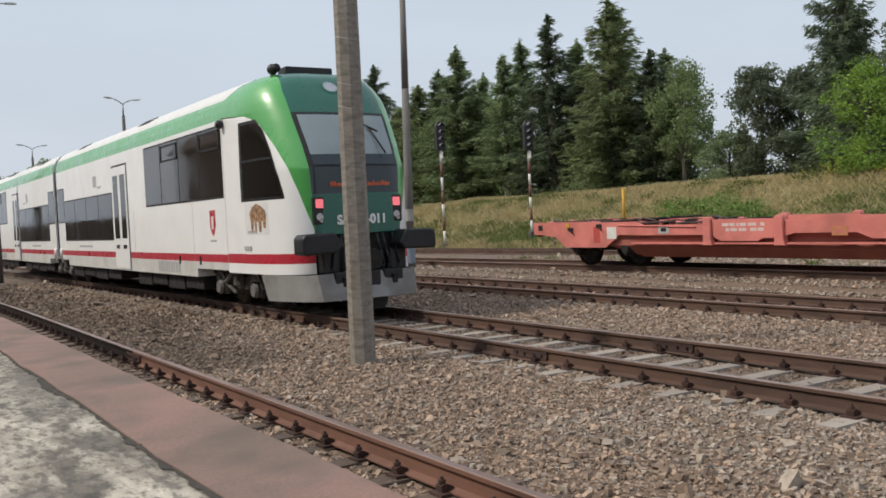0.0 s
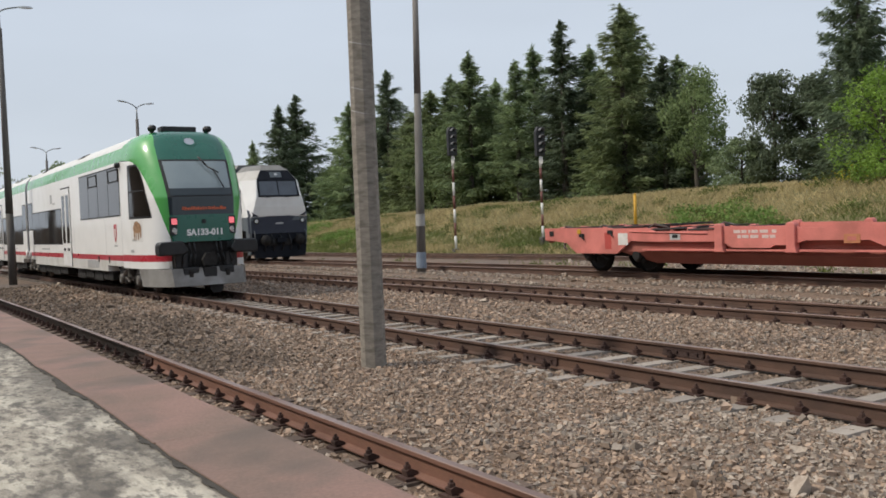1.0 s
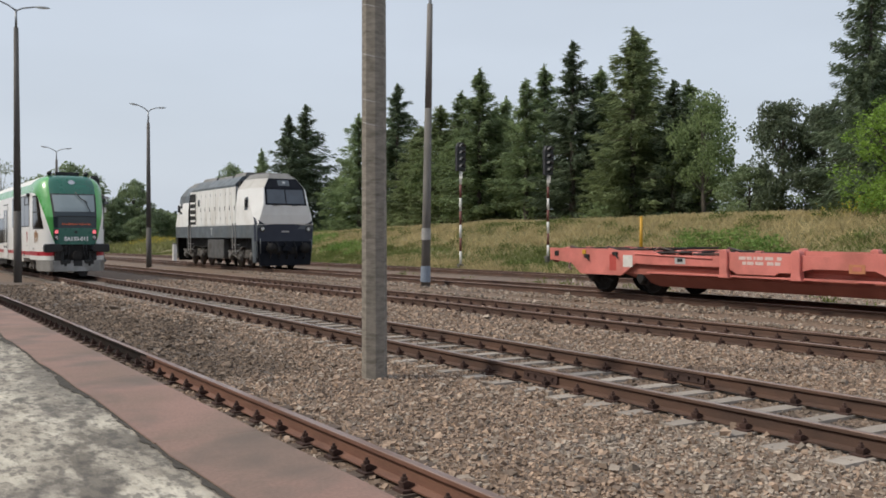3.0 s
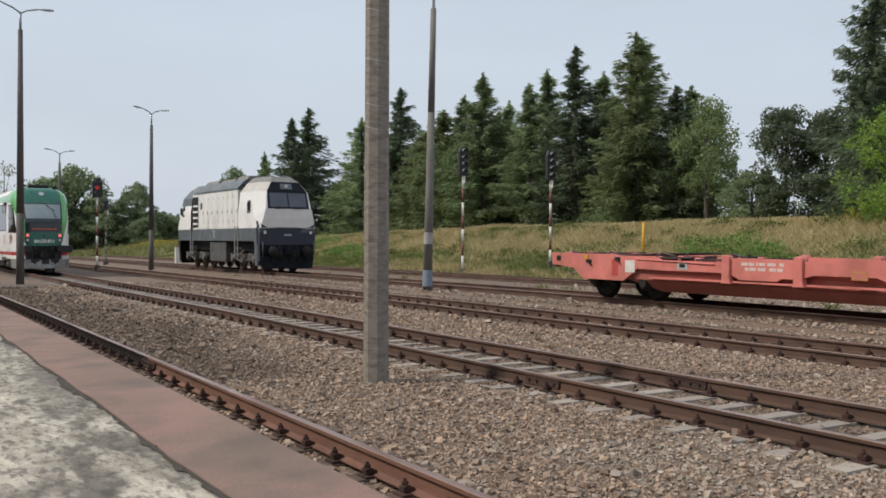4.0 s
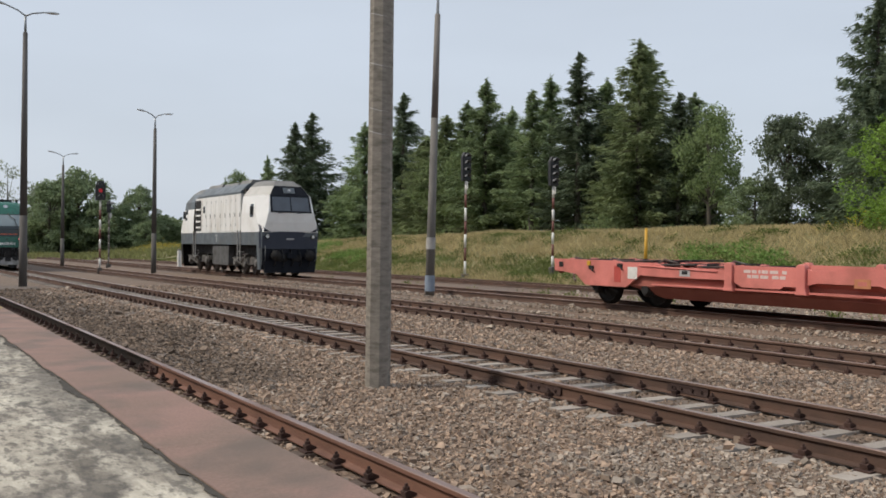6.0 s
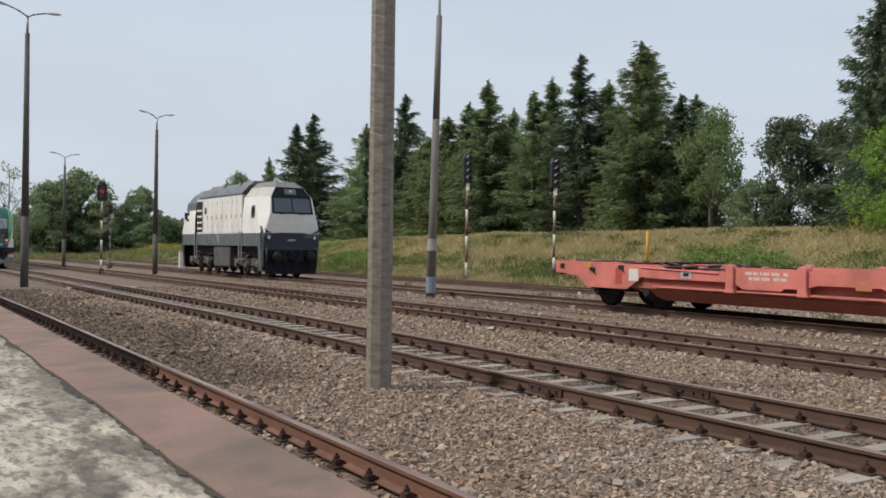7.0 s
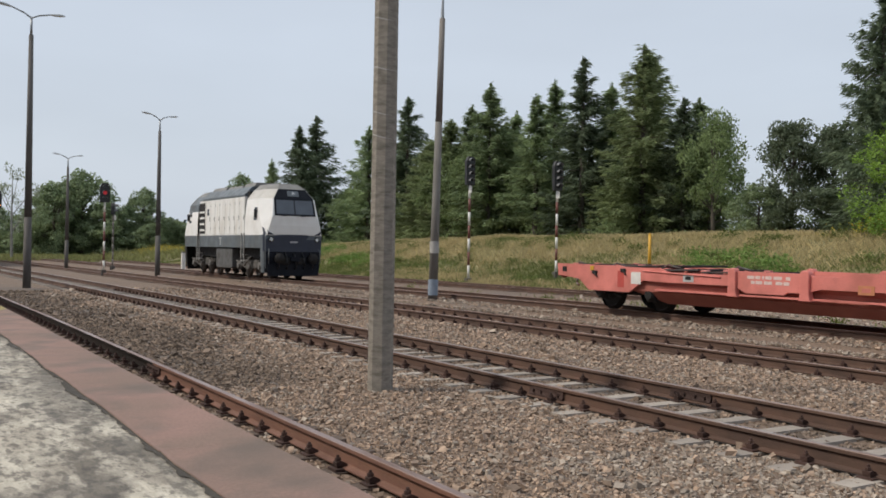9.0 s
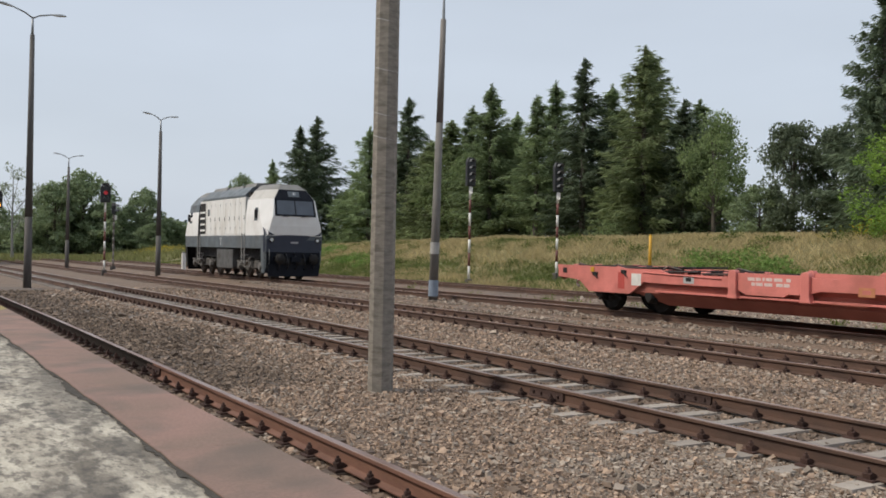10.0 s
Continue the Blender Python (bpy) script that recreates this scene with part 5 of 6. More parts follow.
def loco_cab(loco, at, crown="loco_crown", split=3.75):
    for name, z0, z1, m, label in (("cab_skirt", 0.32, 1.4499, "loco_grey" if crown == "loco_crown" else "undergear", "lower cab corner"), ("cab_band", 1.45, 2.05, "loco_grey", "slate grey cab band"), ("cab_shell", 2.05, split, "loco_cab_white", "off-white angular cab"), ("cab_crown", split, 4.2, crown, "upper part of the angular cab"),
                                   ("cab_roof", 4.2, 4.47, "loco_roof", "grey faceted cab roof")):
        bm = B()
        zs = sorted({z0, z1, *[z for z in LZ if z0 < z < z1]})
        rows = [[at((x, y, z)) for x, y in loco_ring(z)] for z in zs]
        grid_mesh(bm, rows)
        bm.faces.new([bm.verts.new(p) for p in rows[-1]])
        bm.faces.new([bm.verts.new(p) for p in rows[0]])
        part(name, bm, M[m], loco, label)
    # dark front band with lights
    def front(y, z, off=0.006):
        f, wf, ws = lerp(z, LZ, LF), lerp(z, LZ, LWF), lerp(z, LZ, LWS)
        if abs(y) <= wf:
            return at((f + off, y, z))
        k = (abs(y) - wf) / (ws - wf)
        return at((f - lerp(z, [1.4, 2.1, 3.0, 4.4], [0.16, 0.22, 0.85, 0.75]) * k + off, y + math.copysign(off * 0.5, y), z))
    bm = B()
    ys = [-1.5, -1.45, -1.40, -0.4, 0.4, 1.40, 1.45, 1.5]
    grid_mesh(bm, [[front(y * lerp(z, LZ, LWS) / 1.5, z) for y in ys] for z in (1.30, 1.46, 1.8, 2.08)])
    part("front_band", bm, M["loco_blue"], loco, "dark blue-grey front band")
    bm = B()
    grid_mesh(bm, [[front(y * lerp(z, LZ, LWS) / 1.5, z, 0.008) for y in ys[1:-1]] for z in (0.34, 0.9, 1.295)])
    part("front_skirt", bm, M["loco_dark"], loco, "nearly black front skirt")
    for k in range(5):
        bm = B()
        y = -0.9 + 0.45 * k
        pts = [(0.02, y, 1.25), (0.22, y + 0.03, 1.0), (0.2, y + 0.08, 0.65), (0.05, y + 0.06, 0.5)]
        for a, b in zip(pts, pts[1:]):
            rod(bm, at(a), at(b), 0.035, n=7)
        part("brake_hose", bm, M["rubber"], loco, "black brake hose", True)
    for s in (-1, 1):
        bm = B()
        grid_mesh(bm, [[front(s * k * lerp(z, LZ, LWS), z, 0.012) for k, z in ((0.66, 2.075 + 0.0 * up), (0.78, 2.075 + 0.07 * up), (0.88, 2.075 + 0.17 * up), (0.94, 2.075 + 0.25 * up), (0.985, 2.075 + 0.34 * up))] for up in (0.0, 0.5, 1.0)])
        part("band_corner", bm, M["loco_blue"], loco, "dark raised corner of the band")
        bm = B()
        pts = [at((0.02, s * 1.30, 1.40)), at((0.16, s * 1.34, 1.34)), at((0.16, s * 1.34, 0.80)), at((0.02, s * 1.30, 0.72))]
        for a, b in zip(pts, pts[1:]):
            rod(bm, a, b, 0.022, n=7)
        part("corner_handrail", bm, M["loco_grey"], loco, "grey corner handrail", True)
        bm = B()
        box(bm, 0.0, 0.10, -0.22, 0.22, -0.02, 0.30, 0.03)
        for v in bm.verts:
            v.co = at((v.co.x, v.co.y + s * 0.38, v.co.z + 0.72))
        part("cable_socket", bm, M["undergear"], loco, "dark socket box on the buffer beam")
    bm = B()
    pts = [(-1.02, 2.95), (-1.0, 3.72), (-0.62, 4.22), (0.62, 4.22), (1.0, 3.72), (1.02, 2.95)]
    bm.faces.new([bm.verts.new(front(y, z, 0.012)) for y, z in [(-1.08, 2.95), (-1.03, 3.75), (1.03, 3.75), (1.08, 2.95)]])
    bm.faces.new([bm.verts.new(front(y, z, 0.012)) for y, z in [(-1.03, 3.75), (-0.72, 4.2), (0.72, 4.2), (1.03, 3.75)]])
    wm = part("windscreen", bm, M["loco_dark"], loco, "dark windscreen surround")
    for a, b in ((-0.97, -0.03), (0.03, 0.97)):
        bm = B()
        bm.faces.new([bm.verts.new(front(y, z, 0.022)) for y, z in ((a, 3.03), (a * 0.97, 3.68), (b * 0.97, 3.68), (b, 3.03))])
        part("pane", bm, M["loco_glass"], wm, "front pane tinted for reflected sky")
        bm = B()
        rod(bm, front((a + b) / 2 - 0.2, 2.93, 0.04), front((a + b) / 2 + 0.15, 2.97, 0.05), 0.018, n=6)
        part("wiper", bm, M["rubber"], loco, "black wiper")
    bm = B()
    q = [front(y, z, 0.02) for y, z in ((-0.3, 3.86), (-0.3, 4.12), (0.3, 4.12), (0.3, 3.86))]
    bm.faces.new([bm.verts.new(p) for p in q])
    hl = part("top_light", bm, M["loco_grey"], loco, "grey top light housing")
    bm = B()
    rod(bm, front(0, 3.99, 0.02), front(0, 3.99, 0.05), 0.1, n=14)
    part("lens", bm, M["chrome"], hl, "round headlight lens")
    for s in (-1, 1):
        bm = B()
        rod(bm, front(s * 1.2, 1.86, 0.0), front(s * 1.2, 1.86, 0.06), 0.13, n=14)
        k = part("headlight", bm, M["rubber"], loco, "black round headlight housing")
        bm = B()
        rod(bm, front(s * 1.2, 1.86, 0.06), front(s * 1.2, 1.86, 0.066), 0.09, n=14)
        part("lens", bm, M["chrome"], k, "pale headlight lens")
        bm = B()
        rod(bm, at((0.0, s * 0.88, 0.98)), at((0.42, s * 0.88, 0.98)), 0.14, 0.10, 14)
        rod(bm, at((0.42, s * 0.88, 0.98)), at((0.47, s * 0.88, 0.98)), 0.25, 0.25, 18)
        part("buffer", bm, M["undergear"], loco, "dark round buffer", True)
        # cab side window and mirror
        bm = B()
        pts = [(-1.45, 2.75), (-1.45, 3.35), (-1.02, 3.35), (-1.0, 2.75)]
        bm.faces.new([bm.verts.new(at((x, s * (lerp(z, LZ, LWS) + 0.008), z))) for x, z in pts])
        part("cab_window", bm, M["glass_dark"], loco, "dark cab side window")
        bm = B()
        box(bm, -1.12, -0.98, -0.06, 0.06, 2.85, 3.25, 0.02)
        for v in bm.verts:
            v.co = at((v.co.x, v.co.y + s * 1.62, v.co.z))
        part("mirror", bm, M["rubber"], loco, "black side mirror")
        bm = B()
        for x in (-2.75, -3.15):
            rod(bm, at((x, s * 1.58, 0.72)), at((x, s * 1.58, 2.15)), 0.03, n=7)
        for z in (0.8, 1.1):
            box(bm, *sorted((at((-2.75, 0, 0)).x, at((-3.15, 0, 0)).x)), min(s * 1.35, s * 1.56), max(s * 1.35, s * 1.56), z, z + 0.03)
        part("cab_steps", bm, M["pole_pale"], loco, "pale steps and handrails")
    bm = B()
    prism(bm, [(-0.25, 0.86), (-0.2, 1.08), (0.2, 1.08), (0.25, 0.86)], "x", 0.02, 0.3)
    prism(bm, [(-1.3, 0.18), (-1.38, 0.75), (1.38, 0.75), (1.3, 0.18)], "x", -0.02, 0.06)
    for v in bm.verts:
        v.co = at(v.co)
    part("plough", bm, M["loco_dark"], loco, "dark front plough and coupling")
    for y, w in ((-0.35, 0.28), (0.02, 0.36), (0.3, 0.12)):
        bm = B()
        bm.faces.new([bm.verts.new(front(yy, z, 0.012)) for yy, z in ((y, 1.98), (y, 2.04), (y + w, 2.04), (y + w, 1.98))])
        part("printed_bar", bm, M["grey_print"], loco, "pale bar of writing")
    bm = B()
    bm.faces.new([bm.verts.new(front(yy, z, 0.012)) for yy, z in ((-0.2, 1.70), (-0.2, 1.78), (0.2, 1.78), (0.2, 1.70))])
    part("printed_bar", bm, M["grey_print"], loco, "pale bar of writing")


def make_loco():
    loco = thing("diesel_locomotive", "off-white and slate grey diesel locomotive standing on the track", "locomotive", at=pose(LOCO_X, LOCO_Y, TRACK4_Z + gz(-50)))
    END = -13.5
    loco_cab(loco, lambda p: Vector(p))
    # Far cab's crown is slate grey to paint in its shaded slope.
    loco_cab(loco, lambda p: Vector((END - p[0], p[1], p[2])), "loco_grey", 3.35)
    bm = B()
    box(bm, -10.8, -3.05, -1.44, 1.44, 2.05, 3.92)
    part("body", bm, M["loco_white"], loco, "stained off-white engine hood")
    bm = B()
    box(bm, -3.06, -2.69, -1.30, 1.30, 2.05, 4.15)
    part("cab_gap", bm, M["undergear"], loco, "dark recess behind the cab")
    bm = B()
    box(bm, -11.2, -2.3, -1.5, 1.5, 1.45, 2.05)
    part("frame_band", bm, M["loco_grey"], loco, "slate grey side frame")
    bm = B()
    prism(bm, [(-1.46, 3.92), (-1.46, 4.02), (-1.05, 4.42), (-0.5, 4.50), (0.5, 4.50), (1.05, 4.42), (1.46, 4.02), (1.46, 3.92)], "x", -10.2, -3.05)
    part("roof", bm, M["loco_grey"], loco, "grey chamfered roof")
    for x0, x1, top in ((-4.6, -3.0, 4.62), (-7.2, -5.0, 4.56), (-9.9, -7.6, 4.60)):
        bm = B()
        prism(bm, [(-1.0, 4.40), (-0.85, top), (0.85, top), (1.0, 4.40)], "x", x0, x1, 0.02)
        part("roof_hatch", bm, M["loco_roof"], loco, "dark raised roof hatch")
    for s in (-1, 1):
        xs = [-9.6, -8.7, -7.9, -7.1, -6.2, -5.4, -4.6, -3.85, -3.08]
        for a, b in zip(xs, xs[1:]):
            bm = B()
            box(bm, a + 0.02, b - 0.02, min(s * 1.43, s * 1.46), max(s * 1.43, s * 1.46), 2.1, 3.86, 0.008)
            d = part("hood_door", bm, M["loco_white"], loco, "off-white hood door panel")
            bm = B()
            box(bm, b - 0.12, b - 0.08, min(s * 1.46, s * 1.475), max(s * 1.46, s * 1.475), 2.8, 3.0)
            part("door_handle", bm, M["rubber"], d, "small dark handle")
            for z in (2.35, 3.55):
                bm = B()
                box(bm, a + 0.03, a + 0.07, min(s * 1.46, s * 1.475), max(s * 1.46, s * 1.475), z, z + 0.14)
                part("door_hinge", bm, M["grey_print"], d, "small grey hinge")
        bm = B()
        box(bm, -7.0, -6.55, min(s * 1.5, s * 1.506), max(s * 1.5, s * 1.506), 1.88, 1.95)
        box(bm, -6.83, -6.72, min(s * 1.5, s * 1.506), max(s * 1.5, s * 1.506), 1.56, 1.88)
        part("jacking_mark", bm, M["faded_grey"], loco, "pale T-shaped mark on the side frame")
        bm = B()
        box(bm, -9.3, -8.95, min(s * 1.45, s * 1.466), max(s * 1.45, s * 1.466), 3.1, 3.45)
        part("hood_window", bm, M["glass_dark"], loco, "small dark hood window")
        bm = B()
        box(bm, -10.75, -9.75, min(s * 1.43, s * 1.452), max(s * 1.43, s * 1.452), 2.15, 3.8)
        g = part("grille", bm, M["undergear"], loco, "dark side grille opening")
        for k in range(4):
            bm = B()
            z = 2.3 + 0.32 * k
            box(bm, -10.7, -9.8, min(s * 1.45, s * 1.48), max(s * 1.45, s * 1.48), z, z + 0.1)
            part("grille_bar", bm, M["loco_white"], g, "off-white grille bar")
        bm = B()
        prism(bm, [(-5.0, 0.5), (-5.1, 0.4), (-7.6, 0.4), (-7.7, 0.5), (-7.7, 1.4), (-5.0, 1.4)], "y", min(s * 0.7, s * 1.42), max(s * 0.7, s * 1.42), 0.04)
        part("fuel_tank", bm, M["loco_tank"], loco, "dirty dark grey fuel tank")
    bm = B()
    box(bm, -12.8, -0.7, -1.1, 1.1, 0.95, 1.46)
    part("underframe", bm, M["undergear"], loco, "dark underframe")
    wheel = wheel_mesh(0.5)
    for x in (-2.65, END + 2.9):
        build_bogie(loco, x, (-1.55, 0.0, 1.55), 0.5, 1.16, z0=0.06, gear="lightened_gear")
        for a in (-1.55, 0.0, 1.55):
            add_wheelset(loco, x + a, wheel, 0.5, False)
    for ob in loco.children_recursive:
        if not ob.name.startswith("wheelset"):
            for w in ob.data.vertices:
                w.co.z *= 1.065


# ---------------------------------------------------------------- the wagon
def make_wagon():
    x0, y0 = -20.6, LOCO_Y
    wg = thing("container_wagon", "empty faded red container wagon standing on the track", "wagon", at=pose(x0, y0, TRACK4_Z))
    L = 26.0
    bm = B()
    box(bm, 0.25, L, -0.42, 0.42, 0.62, 1.02)
    part("centre_beam", bm, M["wagon_red_shaded"], wg, "dull red centre beam")
    for s in (-1, 1):
        a, b = (s * 1.30, s * 1.36) if s > 0 else (s * 1.36, s * 1.30)
        bm = B()
        top = [(0.0, 1.18), (2.55, 1.17), (2.75, 1.14), (3.95, 1.14), (4.25, 1.05), (6.05, 1.04), (6.35, 1.14), (8.2, 1.13), (8.35, 1.08), (8.95, 1.08), (9.25, 1.16), (12.5, 1.14), (L, 1.12)]
        bot = [(L, 0.70), (12.5, 0.70), (10.2, 0.70), (9.9, 0.82), (8.5, 0.82), (8.1, 0.72), (7.7, 0.72), (7.6, 0.66), (6.6, 0.66), (6.3, 0.80), (4.1, 0.80), (3.4, 0.82), (3.1, 0.62), (2.9, 0.50), (1.35, 0.50), (0.95, 0.78), (0.1, 0.86)]
        prism(bm, top + bot, "y", a, b)
        part("side_beam", bm, M["wagon_red"], wg, "faded red upper side beam")
        bm = B()
        ia, ib = (s * 1.14, s * 1.26) if s > 0 else (s * 1.26, s * 1.14)
        prism(bm, [(2.9, 0.56), (3.1, 0.66), (3.4, 0.86), (L, 0.86), (L, 0.28), (3.9, 0.26)], "y", ia, ib)
        for w in bm.verts:
            if w.co.z < 0.5:
                w.co.y -= s * 0.30
        part("lower_sill", bm, M["wagon_red_shaded"], wg, "lower sill in a red darkened for shade")
        bm = B()
        box(bm, 3.8, L, min(s * 1.24, s * 1.345), max(s * 1.24, s * 1.345), 0.585, 0.625)
        part("ledge", bm, M["wagon_red"], wg, "faded red ledge along the sill")
        for x in (6.25, 8.15, 12.9, 15.0, 18.5):
            bm = B()
            prism(bm, [(x - 0.13, 0.56), (x - 0.10, 0.70), (x - 0.10, 1.16), (x - 0.04, 1.20), (x + 0.08, 1.20), (x + 0.12, 1.14), (x + 0.12, 0.7), (x + 0.16, 0.56)], "y", min(s * 1.27, s * 1.43), max(s * 1.27, s * 1.43), 0.02)
            part("side_post", bm, M["wagon_red"], wg, "rounded red side post")
        for x, z in ((1.6, 0.98), (2.7, 1.06)):
            bm = B()
            box(bm, x - 0.09, x + 0.09, min(s * 1.36, s * 1.40), max(s * 1.36, s * 1.40), z - 0.05, z + 0.04, 0.01)
            rod(bm, (x, s * 1.40, z), (x + 0.12, s * 1.40, z - 0.12), 0.02, n=6)
            part("latch", bm, M["undergear"], wg, "dark locking latch")
        for xa, xb, za, zb, m, lab in ((2.98, 3.32, 0.72, 1.02, "white", "white notice panel"), (4.75, 5.08, 0.84, 1.02, "grey_print", "grey label frame"), (2.48, 2.72, 0.62, 1.04, "wagon_panel", "brighter red painted panel"), (9.35, 9.7, 0.76, 0.94, "sign_yellow", "yellow stencil mark")):
            bm = B()
            box(bm, xa, xb, min(s * 1.355, s * 1.366), max(s * 1.355, s * 1.366), za, zb)
            lb = part("label_panel", bm, M[m], wg, lab)
            if m in ("white", "grey_print", "sign_yellow"):
                bm = B()
                box(bm, xa + 0.08, xb - 0.08, min(s * 1.36, s * 1.371), max(s * 1.36, s * 1.371), za + 0.05, zb - 0.05)
                part("label_face", bm, M["rubber" if m == "grey_print" else "white" if m == "white" else "wagon_red"], lb)
        rng = random.Random(6)
        for row, z in enumerate((0.98, 0.87)):
            x = 6.65 + 0.1 * row
            while x < 7.75:
                w = rng.uniform(0.05, 0.22)
                bm = B()
                box(bm, x, x + w, min(s * 1.355, s * 1.364), max(s * 1.355, s * 1.364), z, z + 0.07)
                part("stencil_bar", bm, M["faded_white"], wg, "white bar of stencilled writing")
                x += w + rng.choice((0.03, 0.05, 0.10))
        bm = B()
        rod(bm, (-0.26, s * 0.87, 0.93), (0.1, s * 0.87, 0.93), 0.08, 0.12, 12)
        rod(bm, (-0.30, s * 0.87, 0.93), (-0.26, s * 0.87, 0.93), 0.17, 0.17, 16)
        part("buffer", bm, M["wagon_red_shaded"], wg, "dull red round buffer", True)
        bm = B()
        hose = [(-0.02, s * 0.45, 0.92), (-0.16, s * 0.47, 0.82), (-0.18, s * 0.5, 0.62), (-0.05, s * 0.52, 0.55)]
        for q, r in zip(hose, hose[1:]):
            rod(bm, q, r, 0.03, n=7)
        part("brake_hose", bm, M["faded_white"], wg, "pale worn brake hose", True)
        bm = B()
        box(bm, 0.24, 0.42, min(s * 1.36, s * 1.372), max(s * 1.36, s * 1.372), 0.96, 1.10, 0.004)
        part("end_slot", bm, M["undergear"], wg, "dark slot in the end of the beam")
        bm = B()
        box(bm, 1.42, 1.56, min(s * 1.36, s * 1.385), max(s * 1.36, s * 1.385), 1.02, 1.14, 0.01)
        part("hook", bm, M["yellow"], wg, "small orange-yellow hook")
        bm = B()
        rod(bm, (3.4, s * 1.37, 1.06), (5.9, s * 1.37, 0.98), 0.02, n=6)
        part("grab_rail", bm, M["wagon_red"], wg, "thin red grab rail", True)
    bm = B()
    box(bm, 0.0, 0.22, -1.34, 1.34, 0.84, 1.16, 0.02)
    part("headstock", bm, M["wagon_red"], wg, "faded red end beam")
    bm = B()
    box(bm, 0.22, 2.6, -1.29, 1.29, 1.06, 1.125)
    part("end_deck", bm, M["wagon_red"], wg, "flat red end deck")
    # folded flaps and their hinges on the deck
    for x, w, z, lean in ((0.55, 0.5, 1.13, 0.02), (2.3, 1.5, 1.12, 0.05), (3.95, 1.15, 1.07, 0.03), (5.2, 0.8, 1.05, 0.02)):
        bm = B()
        for y0, y1 in ((-1.24, -0.05), (0.05, 1.24)):
            prism(bm, [(x, z), (x, z + 0.045), (x + w, z + 0.045 + lean), (x + w, z + lean)], "y", y0, y1, 0.008)
        part("deck_flap", bm, M["deck_plate"], wg, "dark worn steel flap folded on the deck")
        for y in (-1.1, -0.35, 0.4, 1.1):
            bm = B()
            box(bm, x - 0.09, x + 0.10, y - 0.07, y + 0.07, z - 0.05, z + 0.075, 0.015)
            part("hinge", bm, M["wagon_red"], wg, "red hinge block")
    for x, y in ((0.35, -1.1), (1.9, -1.15), (3.75, -1.15), (5.9, -1.15)):
        bm = B()
        rod(bm, (x, y, 1.08), (x + 0.32, y, 1.22), 0.03, n=7)
        rod(bm, (x + 0.32, y, 1.22), (x + 0.75, y, 1.14), 0.03, n=7)
        part("deck_rod", bm, M["deck_plate"], wg, "dark bent rod on the deck", True)
    for x in (6.2, 8.2, 11, 13.5, 16, 19, 22):
        bm = B()
        box(bm, x, x + 0.25, -1.29, 1.29, 0.78, 0.95)
        part("cross_beam", bm, M["wagon_red_shaded"], wg, "dull red cross beam")
    wheel = wheel_mesh(0.46, "undergear")
    for x, axles in ((2.55, (-0.92, 0.92)), (22.0, (-0.92, 0.92))):
        build_bogie(wg, x, axles, 0.46, 1.02, "dark wagon bogie with springs", cover_material="undergear")
        for a in axles:
            add_wheelset(wg, x + a, wheel, 0.46, False)


RAILCAR = make_railcar()
make_loco()
make_wagon()

# ---------------------------------------------------------------- trees and grass


def raw_mesh(name, V, F, material):
    me = bpy.data.meshes.new(name)
    me.from_pydata(np.asarray(V).reshape(-1, 3).tolist(), [], np.asarray(F).tolist())
    me.materials.append(material)
    return me


def quads(centres, size, rng, droop=0.0, axis=None, slim=0.55):
    """Small bent leaf clumps: one four-cornered blade each, turned at random."""
    n = len(centres)
    u = rng.normal(size=(n, 3)) if axis is None else axis + rng.normal(scale=0.45, size=(n, 3))
    u[:, 2] -= droop
    u /= np.linalg.norm(u, axis=1)[:, None]
    w = np.cross(u, rng.normal(size=(n, 3)))
    w /= np.linalg.norm(w, axis=1)[:, None]
    s = (size * rng.uniform(0.6, 1.4, n))[:, None]
    a, b = u * s, w * s * slim
    V = np.stack([centres - a * 0.5, centres + b * 0.5 + a * 0.1, centres + a * 0.6, centres - b * 0.5 + a * 0.05], 1)
    F = np.arange(n * 4).reshape(-1, 4)
    return V.reshape(-1, 3), F


def needles(centres, size, rng, axis):
    """Thin drooping sprays, one three-cornered blade each."""
    n = len(centres)
    u = axis + rng.normal(scale=0.35, size=(n, 3))
    u /= np.linalg.norm(u, axis=1)[:, None]
    w = np.cross(u, rng.normal(size=(n, 3)))
    w /= np.linalg.norm(w, axis=1)[:, None]
    s = (size * rng.uniform(0.6, 1.5, n))[:, None]
    V = np.stack([centres - u * s * 0.45 + w * s * 0.14, centres - u * s * 0.45 - w * s * 0.14, centres + u * s * 0.65], 1)
    return V.reshape(-1, 3), np.arange(n * 3).reshape(-1, 3)


